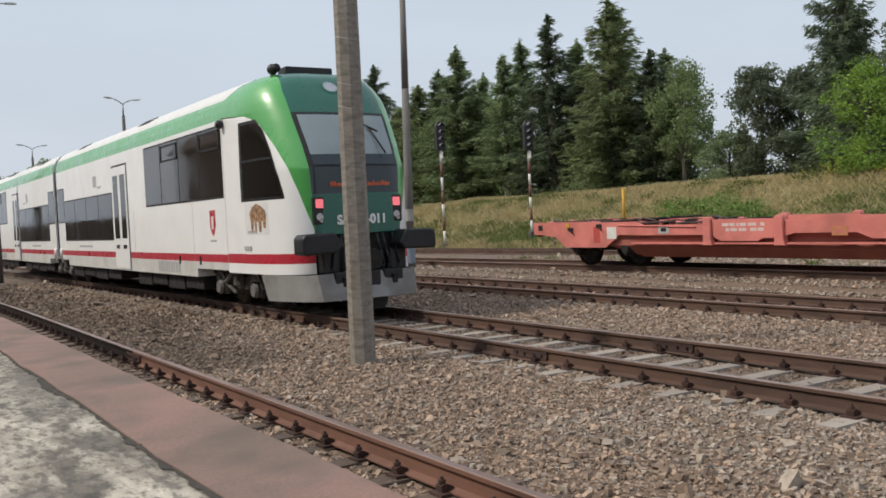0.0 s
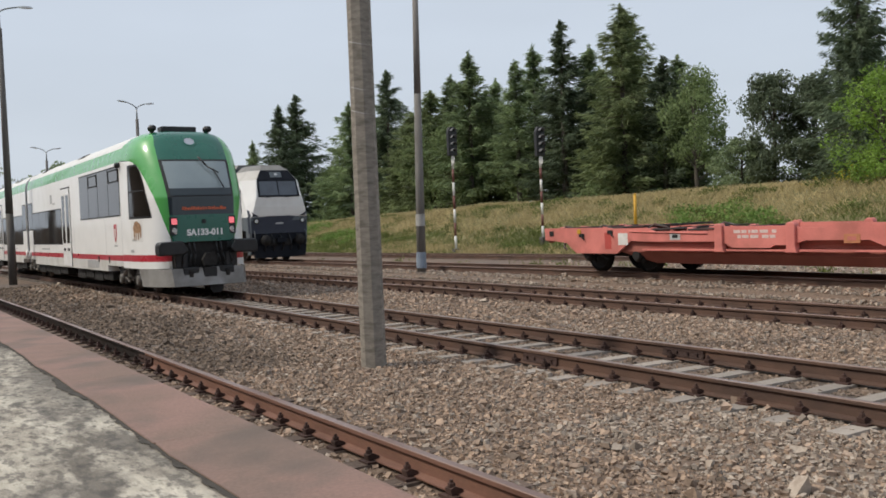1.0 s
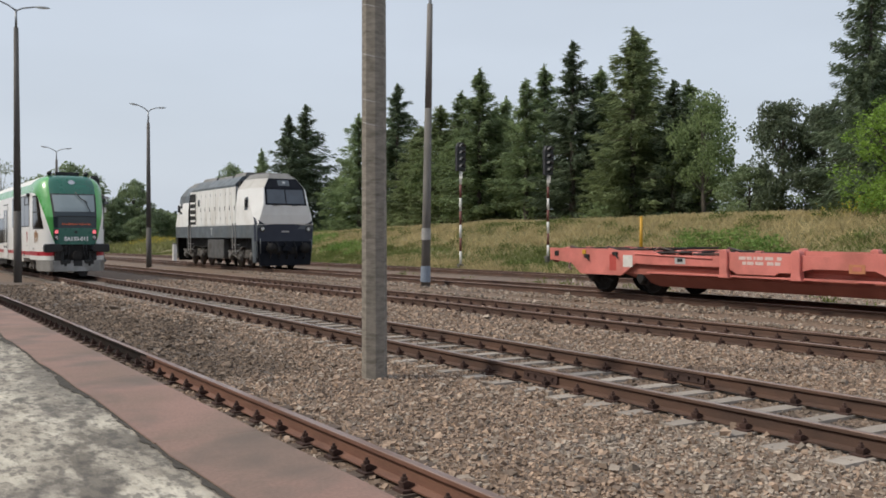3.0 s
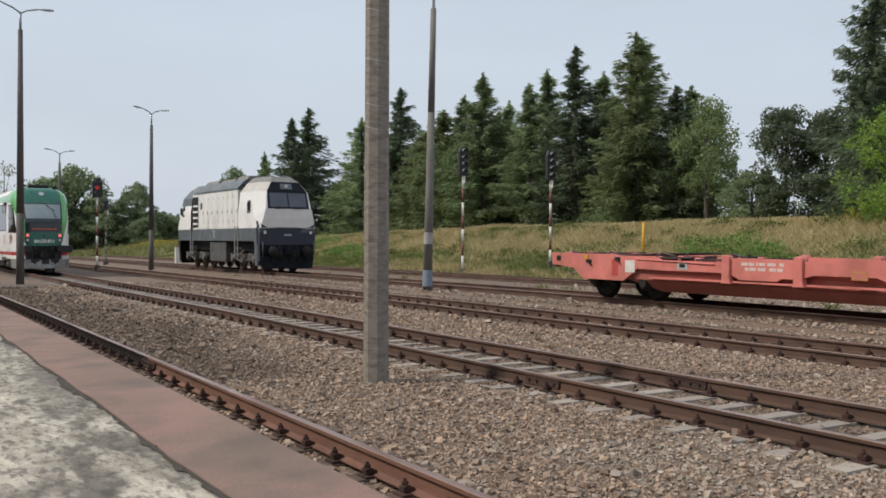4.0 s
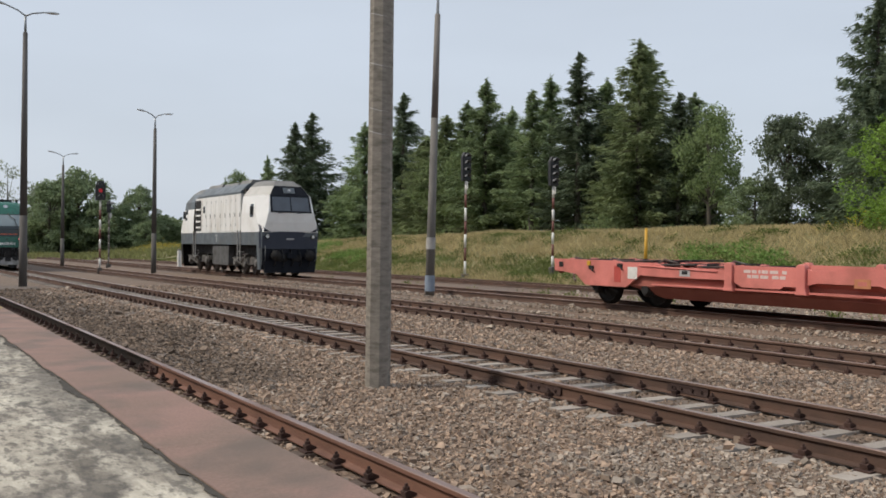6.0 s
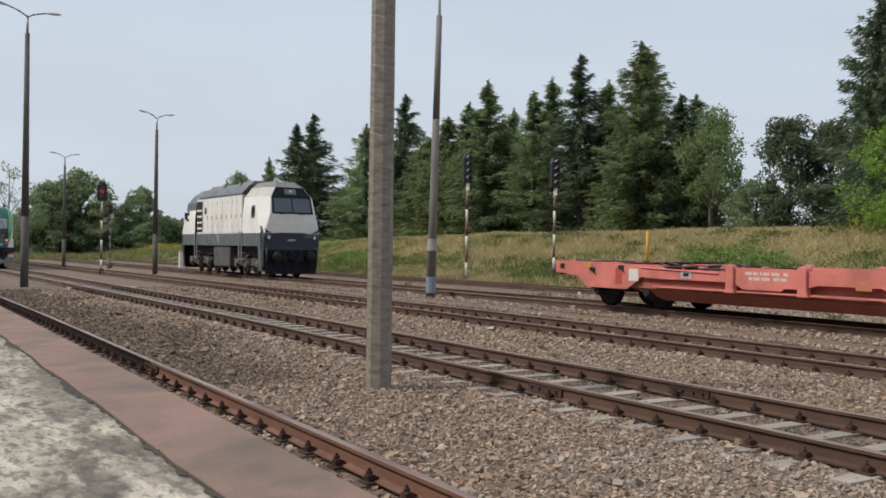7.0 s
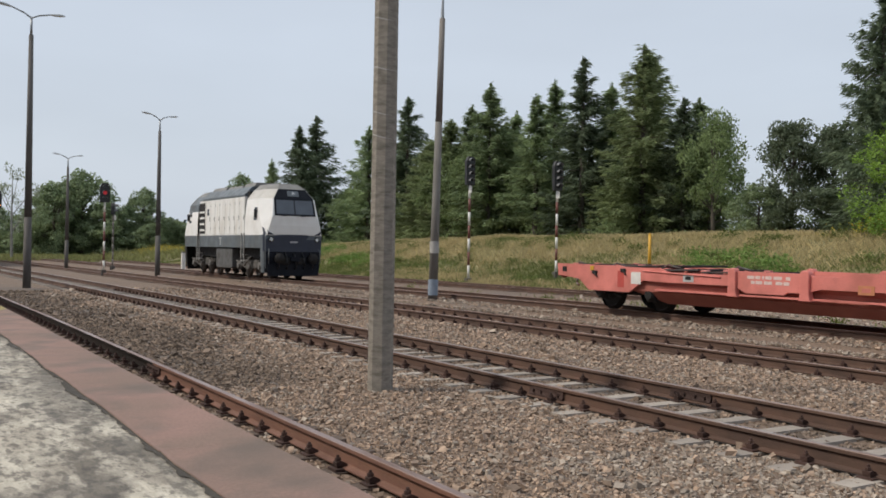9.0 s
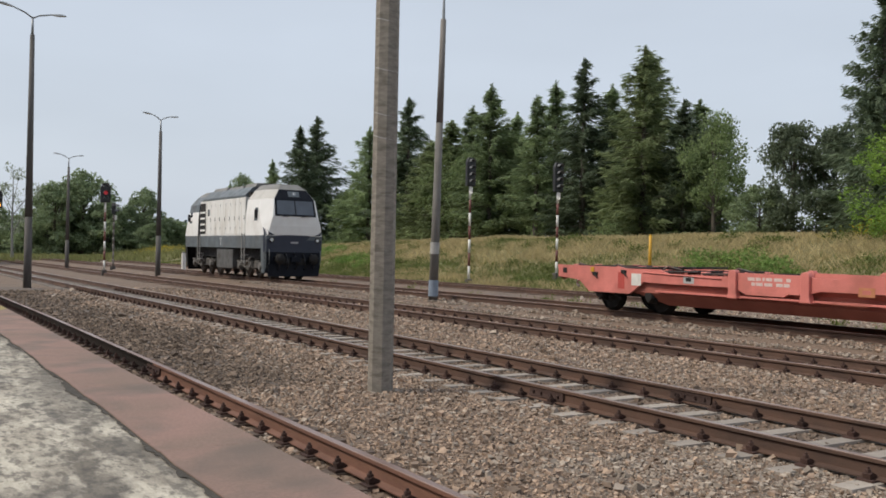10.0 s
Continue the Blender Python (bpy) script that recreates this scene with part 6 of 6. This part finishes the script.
def spruce_crown(seed, low, full):
    """A spruce crown of unit height and unit reach: whorls of boughs that rise near the tip and droop below, hung with twigs."""
    rng = np.random.default_rng(seed)
    C, A = [], []
    t = low
    bias = rng.uniform(0, 6.283)
    while t < 0.975:
        reach = (0.94 * (1 - t) ** full + 0.012) * (1.0 if t > low + 0.2 else 0.62 + 1.9 * (t - low)) * rng.uniform(0.72, 1.12)
        pitch = lerp(t, [0.0, 0.45, 0.8, 1.0], [-0.10, -0.055, 0.0, 0.06])
        for j in range(rng.integers(5, 8)):
            a = rng.uniform(0, 6.283)
            length = reach * rng.choice((0.5, 0.75, 0.9, 1.0, 1.1, 1.3)) * (1 + 0.15 * math.cos(a - bias))
            t0 = t + rng.uniform(-0.02, 0.02)
            m = int(14 + 165 * length)
            f = rng.uniform(0.04, 1, m) ** 0.8
            side = rng.normal(size=m)
            dy = side * (0.008 + 0.12 * length * f * (1.12 - f))
            x, y = length * f * math.cos(a) - dy * math.sin(a), length * f * math.sin(a) + dy * math.cos(a)
            hang = (0.012 + 0.055 * length * (1.1 - f)) * np.abs(rng.normal(size=m))
            z = t0 + pitch * length * f + 0.05 * length * f ** 3 - hang
            C.append(np.stack([x, y, z], 1))
            out = np.stack([math.cos(a) - 0.5 * np.sign(side) * math.sin(a), math.sin(a) + 0.5 * np.sign(side) * math.cos(a), np.full(m, -0.55 + 0.9 * max(0.0, t - 0.6))], 1)
            A.append(out)
        t += rng.uniform(0.018, 0.034) * (1.25 - 0.6 * t)
    n = 60
    z = rng.uniform(0.93, 1.0, n)
    C.append(np.stack([rng.normal(scale=0.012, size=n), rng.normal(scale=0.012, size=n), z], 1))
    A.append(np.tile((0.0, 0.0, 1.0), (n, 1)))
    return np.concatenate(C), np.concatenate(A), rng


def make_spruce(seed, height, reach, material, label, low=0.06, full=0.9):
    tree = thing("spruce_tree", label, "tree", "trees along the bank")
    C, A, rng = spruce_crown(seed, low, full)
    V, F = needles(C * (reach, reach, height), 0.34 - 0.08 * C[:, 2], rng, A)
    ob = new("crown", raw_mesh("crown", V, F, material))
    ob.parent = tree
    tagged(ob, "dark drooping needle boughs")
    bm = B()
    rod(bm, (0, 0, -0.5), (0, 0, height * 0.6), 0.19, 0.1, 8)
    rod(bm, (0, 0, height * 0.6), (0, 0, height * 0.99), 0.1, 0.02, 8)
    r = random.Random(seed)
    for k in range(26):
        z, a = height * r.uniform(0.05, 0.8), r.uniform(0, 6.28)
        d = reach * (1 - z / height) * 0.7
        rod(bm, (0, 0, z), (d * math.cos(a), d * math.sin(a), z - 0.15 * d), 0.04, 0.012, 5)
    part("trunk", bm, M["bark"], tree, "grey-brown trunk with side boughs")
    return tree


def make_broadleaf(seed, height, reach, material, label, bark="bark", blobs=52, per=120, size=0.28, low=0.18, name="broadleaf_tree"):
    tree = thing(name, label, "tree", "trees along the bank")
    rng = np.random.default_rng(seed)
    C = []
    bm = B()
    rod(bm, (0, 0, -0.5), (0.1, 0, height * 0.35), 0.24, 0.17, 9)
    rod(bm, (0.1, 0, height * 0.35), (0.0, 0.15, height * 0.85), 0.17, 0.04, 8)
    for k in range(blobs):
        t = rng.uniform(low, 1.0)
        env = math.sin(math.pi * min(1, (t - low) / (1 - low) * 0.86 + 0.12)) ** 0.7
        a, d = rng.uniform(0, 6.283), reach * env * math.sqrt(rng.uniform(0.05, 1.0))
        c = np.array((d * math.cos(a), d * math.sin(a), height * t * rng.uniform(0.9, 1.0)))
        r = reach * rng.uniform(0.17, 0.34)
        p = rng.normal(size=(per, 3))
        p /= np.linalg.norm(p, axis=1)[:, None]
        p *= (r * rng.uniform(0.35, 1.1, per) ** 0.6)[:, None] * (1, 1, 0.75)
        C.append(c + p)
        if k % 3 == 0:
            rod(bm, (0.05, 0, height * min(0.8, t * 0.6)), tuple(c), 0.07, 0.02, 5)
    part("trunk", bm, M[bark], tree, "branching trunk")
    V, F = quads(np.concatenate(C), size, rng, 0.15)
    ob = new("crown", raw_mesh("crown", V, F, material))
    ob.parent = tree
    tagged(ob, "uneven leafy crown")
    return tree


SPRUCES = [make_spruce(s, 16.0, 3.6, M[m], lab, low, full) for s, m, lab, low, full in ((1, "needles", "tall dark green spruce on the grassy bank", 0.05, 0.78), (2, "needles", "tall dark green spruce with a bare lower trunk", 0.24, 0.9),
                                                                           (3, "larch", "tall full lighter green conifer on the bank", 0.03, 0.74), (4, "needles", "tall dark green spruce on the grassy bank", 0.12, 0.85),
                                                                           (9, "needles_dark", "very dark blue-green spruce with drooping boughs", 0.06, 0.9))]
LEAFY = {"d": make_broadleaf(11, 10.0, 4.0, M["leaf"], "full green broadleaf tree", blobs=70, per=190, size=0.21, low=0.04), "e": make_broadleaf(12, 10.0, 4.0, M["leaf"], "green broadleaf tree with a high crown", blobs=52, per=140, size=0.25, low=0.24),
         "f": make_broadleaf(16, 10.0, 4.0, M["leaf_hazed"], "full green tree with leaves lightened for haze", blobs=74, per=130, low=0.03, size=0.34),
         "g": make_broadleaf(13, 10.0, 4.0, M["leaf_grey"], "grey-green broadleaf tree on the bank", size=0.27, low=0.05, blobs=70, per=190), "b": make_broadleaf(14, 10.0, 4.0, M["leaf_bright"], "bright green maple on the bank", size=0.22, low=0.05, blobs=64, per=170),
         "w": make_broadleaf(15, 10.0, 4.0, M["birch_leaf"], "sparse pale birch far along the line", "pale_bark", 26, 34, 0.3, 0.35)}
PLACED = {}


def plant(kind, x, y, top, reach, turn):
    base = ground_z(x, y)
    if kind in "shlk":
        first = SPRUCES[{"s": int(turn * 7) % 2 * 3, "h": 1, "l": 2, "k": 4}[kind]]
        h0, r0 = 16.0, 2.6
    else:
        # Broadleaf trees beyond x = -150 get the haze-lightened crown.
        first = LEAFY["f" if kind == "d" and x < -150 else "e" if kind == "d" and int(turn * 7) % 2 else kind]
        h0, r0 = 10.0, 4.0
    m = Matrix.Translation((x, y, base)) @ Matrix.Rotation(turn, 4, "Z") @ Matrix.Diagonal((reach / r0, reach / r0, (top - base) / h0, 1))
    if first.name not in PLACED:
        PLACED[first.name] = True
        first.matrix_basis = m
        return first
    return copy_thing(first, m @ Matrix.Diagonal((*[1 / s for s in first.scale], 1)))


TREES = [("k", -144, 60, 21.8, 5.8), ("k", -146.3, 64, 24.0, 7.0), ("s", -170, 65.2, 18.5, 3.6), ("s", -122.5, 62, 19.6, 5.6), ("h", -119.5, 66, 18.0, 6.0), ("k", -110.9, 62, 22.4, 6.2),
         ("l", -93.4, 58, 17.0, 5.6), ("s", -94.9, 62, 19.3, 5.8), ("s", -83.8, 57, 19.8, 5.6), ("l", -85.0, 60, 16.0, 5.6), ("h", -75.4, 57, 17.5, 4.6), ("s", -78.8, 62, 20.0, 5.2),
         ("k", -69.4, 58, 20.4, 4.8), ("s", -69.9, 62, 18.4, 5.4), ("l", -60.1, 57, 19.8, 4.9), ("l", -62.3, 60, 19.6, 4.7), ("s", -64.6, 63, 15.5, 4.8), ("e", -52.0, 57, 12.6, 3.3),
         ("s", -58.4, 62, 15.4, 4.4), ("k", -56.3, 58, 14.8, 4.0), ("e", -54.2, 59, 11.2, 3.2), ("f", -44.2, 53, 6.6, 2.2), ("g", -42.3, 54, 10.9, 2.9), ("g", -41.2, 57, 10.7, 3.3), ("k", -31.0, 47, 17.8, 2.8), ("k", -36.0, 55, 14.5, 4.0),
         ("b", -25.7, 40.5, 7.9, 2.6), ("g", -25.0, 43.0, 10.0, 3.0), ("s", -88.5, 64, 18.0, 5.0), ("s", -101.0, 66, 17.0, 5.2), ("l", -104.0, 61, 15.0, 5.0), ("s", -73.0, 66, 17.0, 5.0), ("l", -98.0, 58, 15.0, 5.0),
         ("d", -92, 58, 13.0, 4.6), ("d", -87, 57, 12.0, 4.4), ("d", -80.5, 60, 10.0, 3.6), ("d", -72.5, 63, 9.0, 3.4), ("d", -65.5, 60, 8.5, 3.0), ("d", -57.5, 60, 8.0, 3.0),
         ("d", -170, 59.4, 15.2, 4.2), ("d", -176, 66, 12.0, 4.4), ("d", -147.3, 70, 11.5, 4.5), ("d", -133, 66, 12.5, 4.2), ("d", -170, 31, 14.2, 6.4), ("d", -168, 26, 11.6, 5.4), ("d", -176, 29, 12.6, 6.4), ("d", -170, 41.2, 11.6, 4.2),
         ("d", -172, 23.1, 7.4, 5.2), ("d", -165, 34, 8.6, 4.8), ("d", -168, 37.5, 8.2, 4.6), ("d", -172, 45.8, 6.6, 4.6), ("d", -174, 49.5, 6.0, 4.4), ("d", -180, 19.0, 7.5, 4.5), ("d", -160, 40.0, 5.2, 3.0), ("w", -125, 14.6, 11.4, 3.2)]
for i, (k, x, y, top, reach) in enumerate(TREES):
    plant(k, x, y, top, reach, 0.37 + 1.7 * i)


def thicket():
    """Shrubs and young growth that close the foot of the tree row."""
    rng = np.random.default_rng(21)
    C = []
    for k in range(44):
        x = rng.uniform(-150, -22)
        y = rng.uniform(50, 66) if x < -46 else rng.uniform(47, 62)
        h = rng.uniform(0.8, 2.6) if x < -46 else rng.uniform(0.8, 2.4)
        g = ground_z(x, y)
        p = rng.normal(size=(170, 3))
        p /= np.linalg.norm(p, axis=1)[:, None]
        p *= rng.uniform(0.4, 1.0, (170, 1)) * (1.5, 1.5, h * 0.6)
        C.append(p + (x, y, g + h * 0.5))
    V, F = quads(np.concatenate(C), 0.26, rng)
    tagged(new("undergrowth", raw_mesh("undergrowth", V, F, M["leaf"])), "dark green undergrowth beneath the trees", "shrubs", kind="stuff")


def far_woods():
    rng = np.random.default_rng(22)
    C = []
    for k in range(420):
        a = rng.uniform(0, 1)
        x, y = -330 + 60 * rng.random() + 90 * a * a, 10 + 230 * a
        h = rng.uniform(7, 11.5)
        p = rng.normal(size=(110, 3))
        p /= np.linalg.norm(p, axis=1)[:, None]
        p *= rng.uniform(0.5, 1.0, (110, 1)) * (5, 5, h * 0.5)
        C.append(p + (x, y, h * 0.45 - 1.5))
    V, F = quads(np.concatenate(C), 1.5, rng)
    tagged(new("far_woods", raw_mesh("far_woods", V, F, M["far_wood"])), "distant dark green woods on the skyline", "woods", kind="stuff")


def blades(name, label, material, n, area, tall, wide, seed, keep, lean=0.35, per=4):
    """Tufts of thin upright blades."""
    rng = np.random.default_rng(seed)
    V, F, k = [], [], 0
    while k < n:
        x, y = rng.uniform(area[0], area[1]), rng.uniform(area[2], area[3])
        k += 1
        if not keep(x, y, rng):
            continue
        g = ground_z(x, y)
        for _ in range(per):
            h = tall * rng.uniform(0.5, 1.25)
            a = rng.uniform(0, 6.283)
            dx, dy = rng.normal(scale=lean * h, size=2)
            bx, by = x + rng.normal(scale=0.12), y + rng.normal(scale=0.12)
            w = wide * rng.uniform(0.6, 1.3)
            i = len(V)
            V += [(bx - w * math.cos(a), by - w * math.sin(a), g - 0.03), (bx + w * math.cos(a), by + w * math.sin(a), g - 0.03), (bx + dx * 0.5 + w * 0.7 * math.cos(a), by + dy * 0.5 + w * 0.7 * math.sin(a), g + h * 0.6), (bx + dx, by + dy, g + h)]
            F += [(i, i + 1, i + 2), (i, i + 2, i + 3)]
    me = bpy.data.meshes.new(name)
    me.from_pydata(V, [], F)
    me.materials.append(material)
    tagged(new(name, me), label, "grass", kind="stuff")


def green_spot(x, y):
    return noise.noise((x * 0.11, y * 0.22, 5.0)) + 0.5 * noise.noise((x * 0.4, y * 0.5, 2.0))


thicket()
far_woods()
BANK = (-112, -12, 27.6, 48)
LOW = lambda y: 0.6 * (1 - smooth(31, 38, y)) - 0.3
blades("dry_grass", "tall dry straw-coloured grass on the bank", M["blade_dry"], 58000, BANK, 0.34, 0.008, 31, lambda x, y, r: is_grass(x, y) and green_spot(x, y) + LOW(y) < r.uniform(-0.15, 0.35), 0.45)
blades("green_grass", "green grass and weeds on the bank", M["blade_green"], 52000, BANK, 0.25, 0.013, 32, lambda x, y, r: is_grass(x, y) and green_spot(x, y) + LOW(y) > r.uniform(-0.2, 0.25), 0.5)


def leafy_weeds(name, label, material, patches, count, size, seed):
    """Low clumps of leafy weeds over oval patches (x, y, half length, half width, height)."""
    rng = np.random.default_rng(seed)
    C = []
    for cx, cy, rx, ry, tall in patches:
        for _ in range(int(9 * rx * ry) + 3):
            a, d = rng.uniform(0, 6.283), math.sqrt(rng.random()) * rng.uniform(0.7, 1.15)
            x, y = cx + rx * d * math.cos(a), cy + ry * d * math.sin(a)
            h = tall * rng.uniform(0.5, 1.2) * (1.15 - 0.5 * d)
            p = rng.normal(size=(count, 3)) * (0.22, 0.22, 0.30 * h)
            C.append(p + (x, y, ground_z(x, y) + 0.5 * h))
    V, F = quads(np.concatenate(C), size, rng, 0.1, None, 0.45)
    tagged(new(name, raw_mesh(name, V, F, material)), label, "weeds", kind="stuff")


leafy_weeds("weeds", "bright green leafy weeds on the bank", M["weed"], [(-30, 34.3, 3.6, 1.7, 0.75), (-27.2, 33.6, 1.6, 1.0, 0.6), (-68, 32.8, 2.4, 1.2, 0.8), (-78, 35.5, 2.3, 1.6, 0.8), (-64.5, 32.2, 1.2, 0.8, 0.7)], 75, 0.13, 33)
TUFTS = random.Random(77)
leafy_weeds("tussocks", "dull green tussocks scattered over the bank", M["blade_green"], [(TUFTS.uniform(-95, -16), TUFTS.uniform(29, 40), TUFTS.uniform(0.3, 1.0), TUFTS.uniform(0.25, 0.6), TUFTS.uniform(0.3, 0.6)) for _ in range(90)], 45, 0.13, 37)
leafy_weeds("yellow_flowers", "yellow flowering weeds", M["flower"], [(-26.5, 40.2, 3.0, 1.3, 0.9), (-145, 38, 9, 4, 1.0)], 12, 0.12, 34)
leafy_weeds("flower_stems", "green stems of the flowering weeds", M["blade_green"], [(-26.5, 40.2, 3.2, 1.4, 0.7)], 40, 0.14, 38)
blades("track_weeds", "small weeds between the tracks", M["blade_green"], 900, (-60, -8, 18.8, 27.6), 0.16, 0.02, 35, lambda x, y, r: noise.noise((x * 0.25, y * 0.6, 9.0)) > r.uniform(0.0, 0.5), 0.5, 4)
blades("far_meadow", "tall grass far along the line", M["meadow"], 5000, (-165, -116, 8, 60), 0.7, 0.07, 36, lambda x, y, r: is_grass(x, y), 0.35, 3)


def weed_clump(x, y, z, seed):
    """A small weed growing in the ballast."""
    rng = np.random.default_rng(seed)
    V, F = quads(rng.normal(size=(90, 3)) * (0.16, 0.16, 0.10) + (0, 0, 0.16), 0.13, rng, 0.0, np.tile((0, 0, 1.0), (90, 1)), 0.3)
    ob = new("weed_clump", raw_mesh("weed_clump", V, F, M["blade_green"]))
    ob.location = (x, y, z)
    tagged(ob, "small green weed growing in the ballast", "weed", kind="stuff")


for i, (x, y, z) in enumerate(((-26.0, 20.2, -0.21), (-24.9, 20.6, -0.21), (-36, 20.4, -0.27), (-21.5, 21.6, -0.21), (-15.0, 21.0, -0.21))):
    weed_clump(x, y, z, 50 + i)


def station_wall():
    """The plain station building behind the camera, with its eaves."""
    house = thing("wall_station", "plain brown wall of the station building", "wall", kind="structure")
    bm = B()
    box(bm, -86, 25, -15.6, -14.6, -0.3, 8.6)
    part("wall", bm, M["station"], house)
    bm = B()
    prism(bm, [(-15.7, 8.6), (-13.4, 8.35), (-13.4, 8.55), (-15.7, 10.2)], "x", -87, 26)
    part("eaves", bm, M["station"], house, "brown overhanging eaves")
    # Unseen low wall, added in place of trees to darken the railcar's windows.
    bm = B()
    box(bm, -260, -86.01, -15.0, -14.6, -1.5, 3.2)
    part("yard_wall", bm, M["station"], house, "unseen low wall standing in for a reflected treeline")


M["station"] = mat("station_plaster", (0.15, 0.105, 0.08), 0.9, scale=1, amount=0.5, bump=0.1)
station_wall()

# ---------------------------------------------------------------- tracks, last of the setting's pieces
make_track(2.637, 0.0, 2.98, 0.585, 112, "rusty railway track beside the platform", M["rust_bright"], M["rail_head_rusty"], TIMBER, joints=[(-13.15, 0.7535)], oiled=-13.15)
make_track(7.858, 0.0, -0.49, 0.6, 130, "railway track with concrete sleepers, used by the railcar", M["rust_rail"], M["rail_head"], CONCRETE, joints=[(-9.07, -0.7535), (-8.15, 0.7535), (-20.84, 0.7535)])
make_track(13.669, -0.08, -0.5, 0.6, 120, "rusty railway track bedded in gravel", M["rust_rail"], M["rail_head_rusty"], TIMBER)
make_track(17.744, 0.14, -0.4, 0.6, 120, "rusty railway track carrying the wagon and the locomotive", M["rust_rail"], M["rail_head_rusty"], TIMBER, clips=False)
make_track(26.15, 0.0, -0.4, 0.6, 120, "rusty railway siding along the foot of the bank", M["rust_rail"], M["rail_head_rusty"], TIMBER, clips=False)


# ---------------------------------------------------------------- what moves
def travelled(t):
    """Where the railcar's tail lights stand along the line at a time."""
    return lerp(t, [s for s, _ in RUN], [x for _, x in RUN])


RUN = [(0.0, -14.79), (0.5, -19.52), (1.0, -24.22), (1.5, -28.90), (2.0, -33.50), (2.5, -38.05), (3.25, -44.8), (4.0, -51.45), (4.5, -55.75),
       (5.0, -59.8), (5.5, -63.7), (6.25, -69.5), (7.0, -75.2), (7.5, -78.95), (8.0, -82.7), (9.0, -90.1), (10.0, -97.4)]


def motions():
    walk(RAILCAR, [(t, pose(x, TRAIN_Y, gz(x - 8))) for t, x in RUN])
    for ob, x, r in WHEEL_PARTS:
        rows = []
        for k in range(0, 301, 1):
            t = k / 30
            rows.append((t, pose(x, 0, r, 0, math.degrees((travelled(t) - RUN[0][1]) / r), 0)))
        walk(ob, rows)


motions()
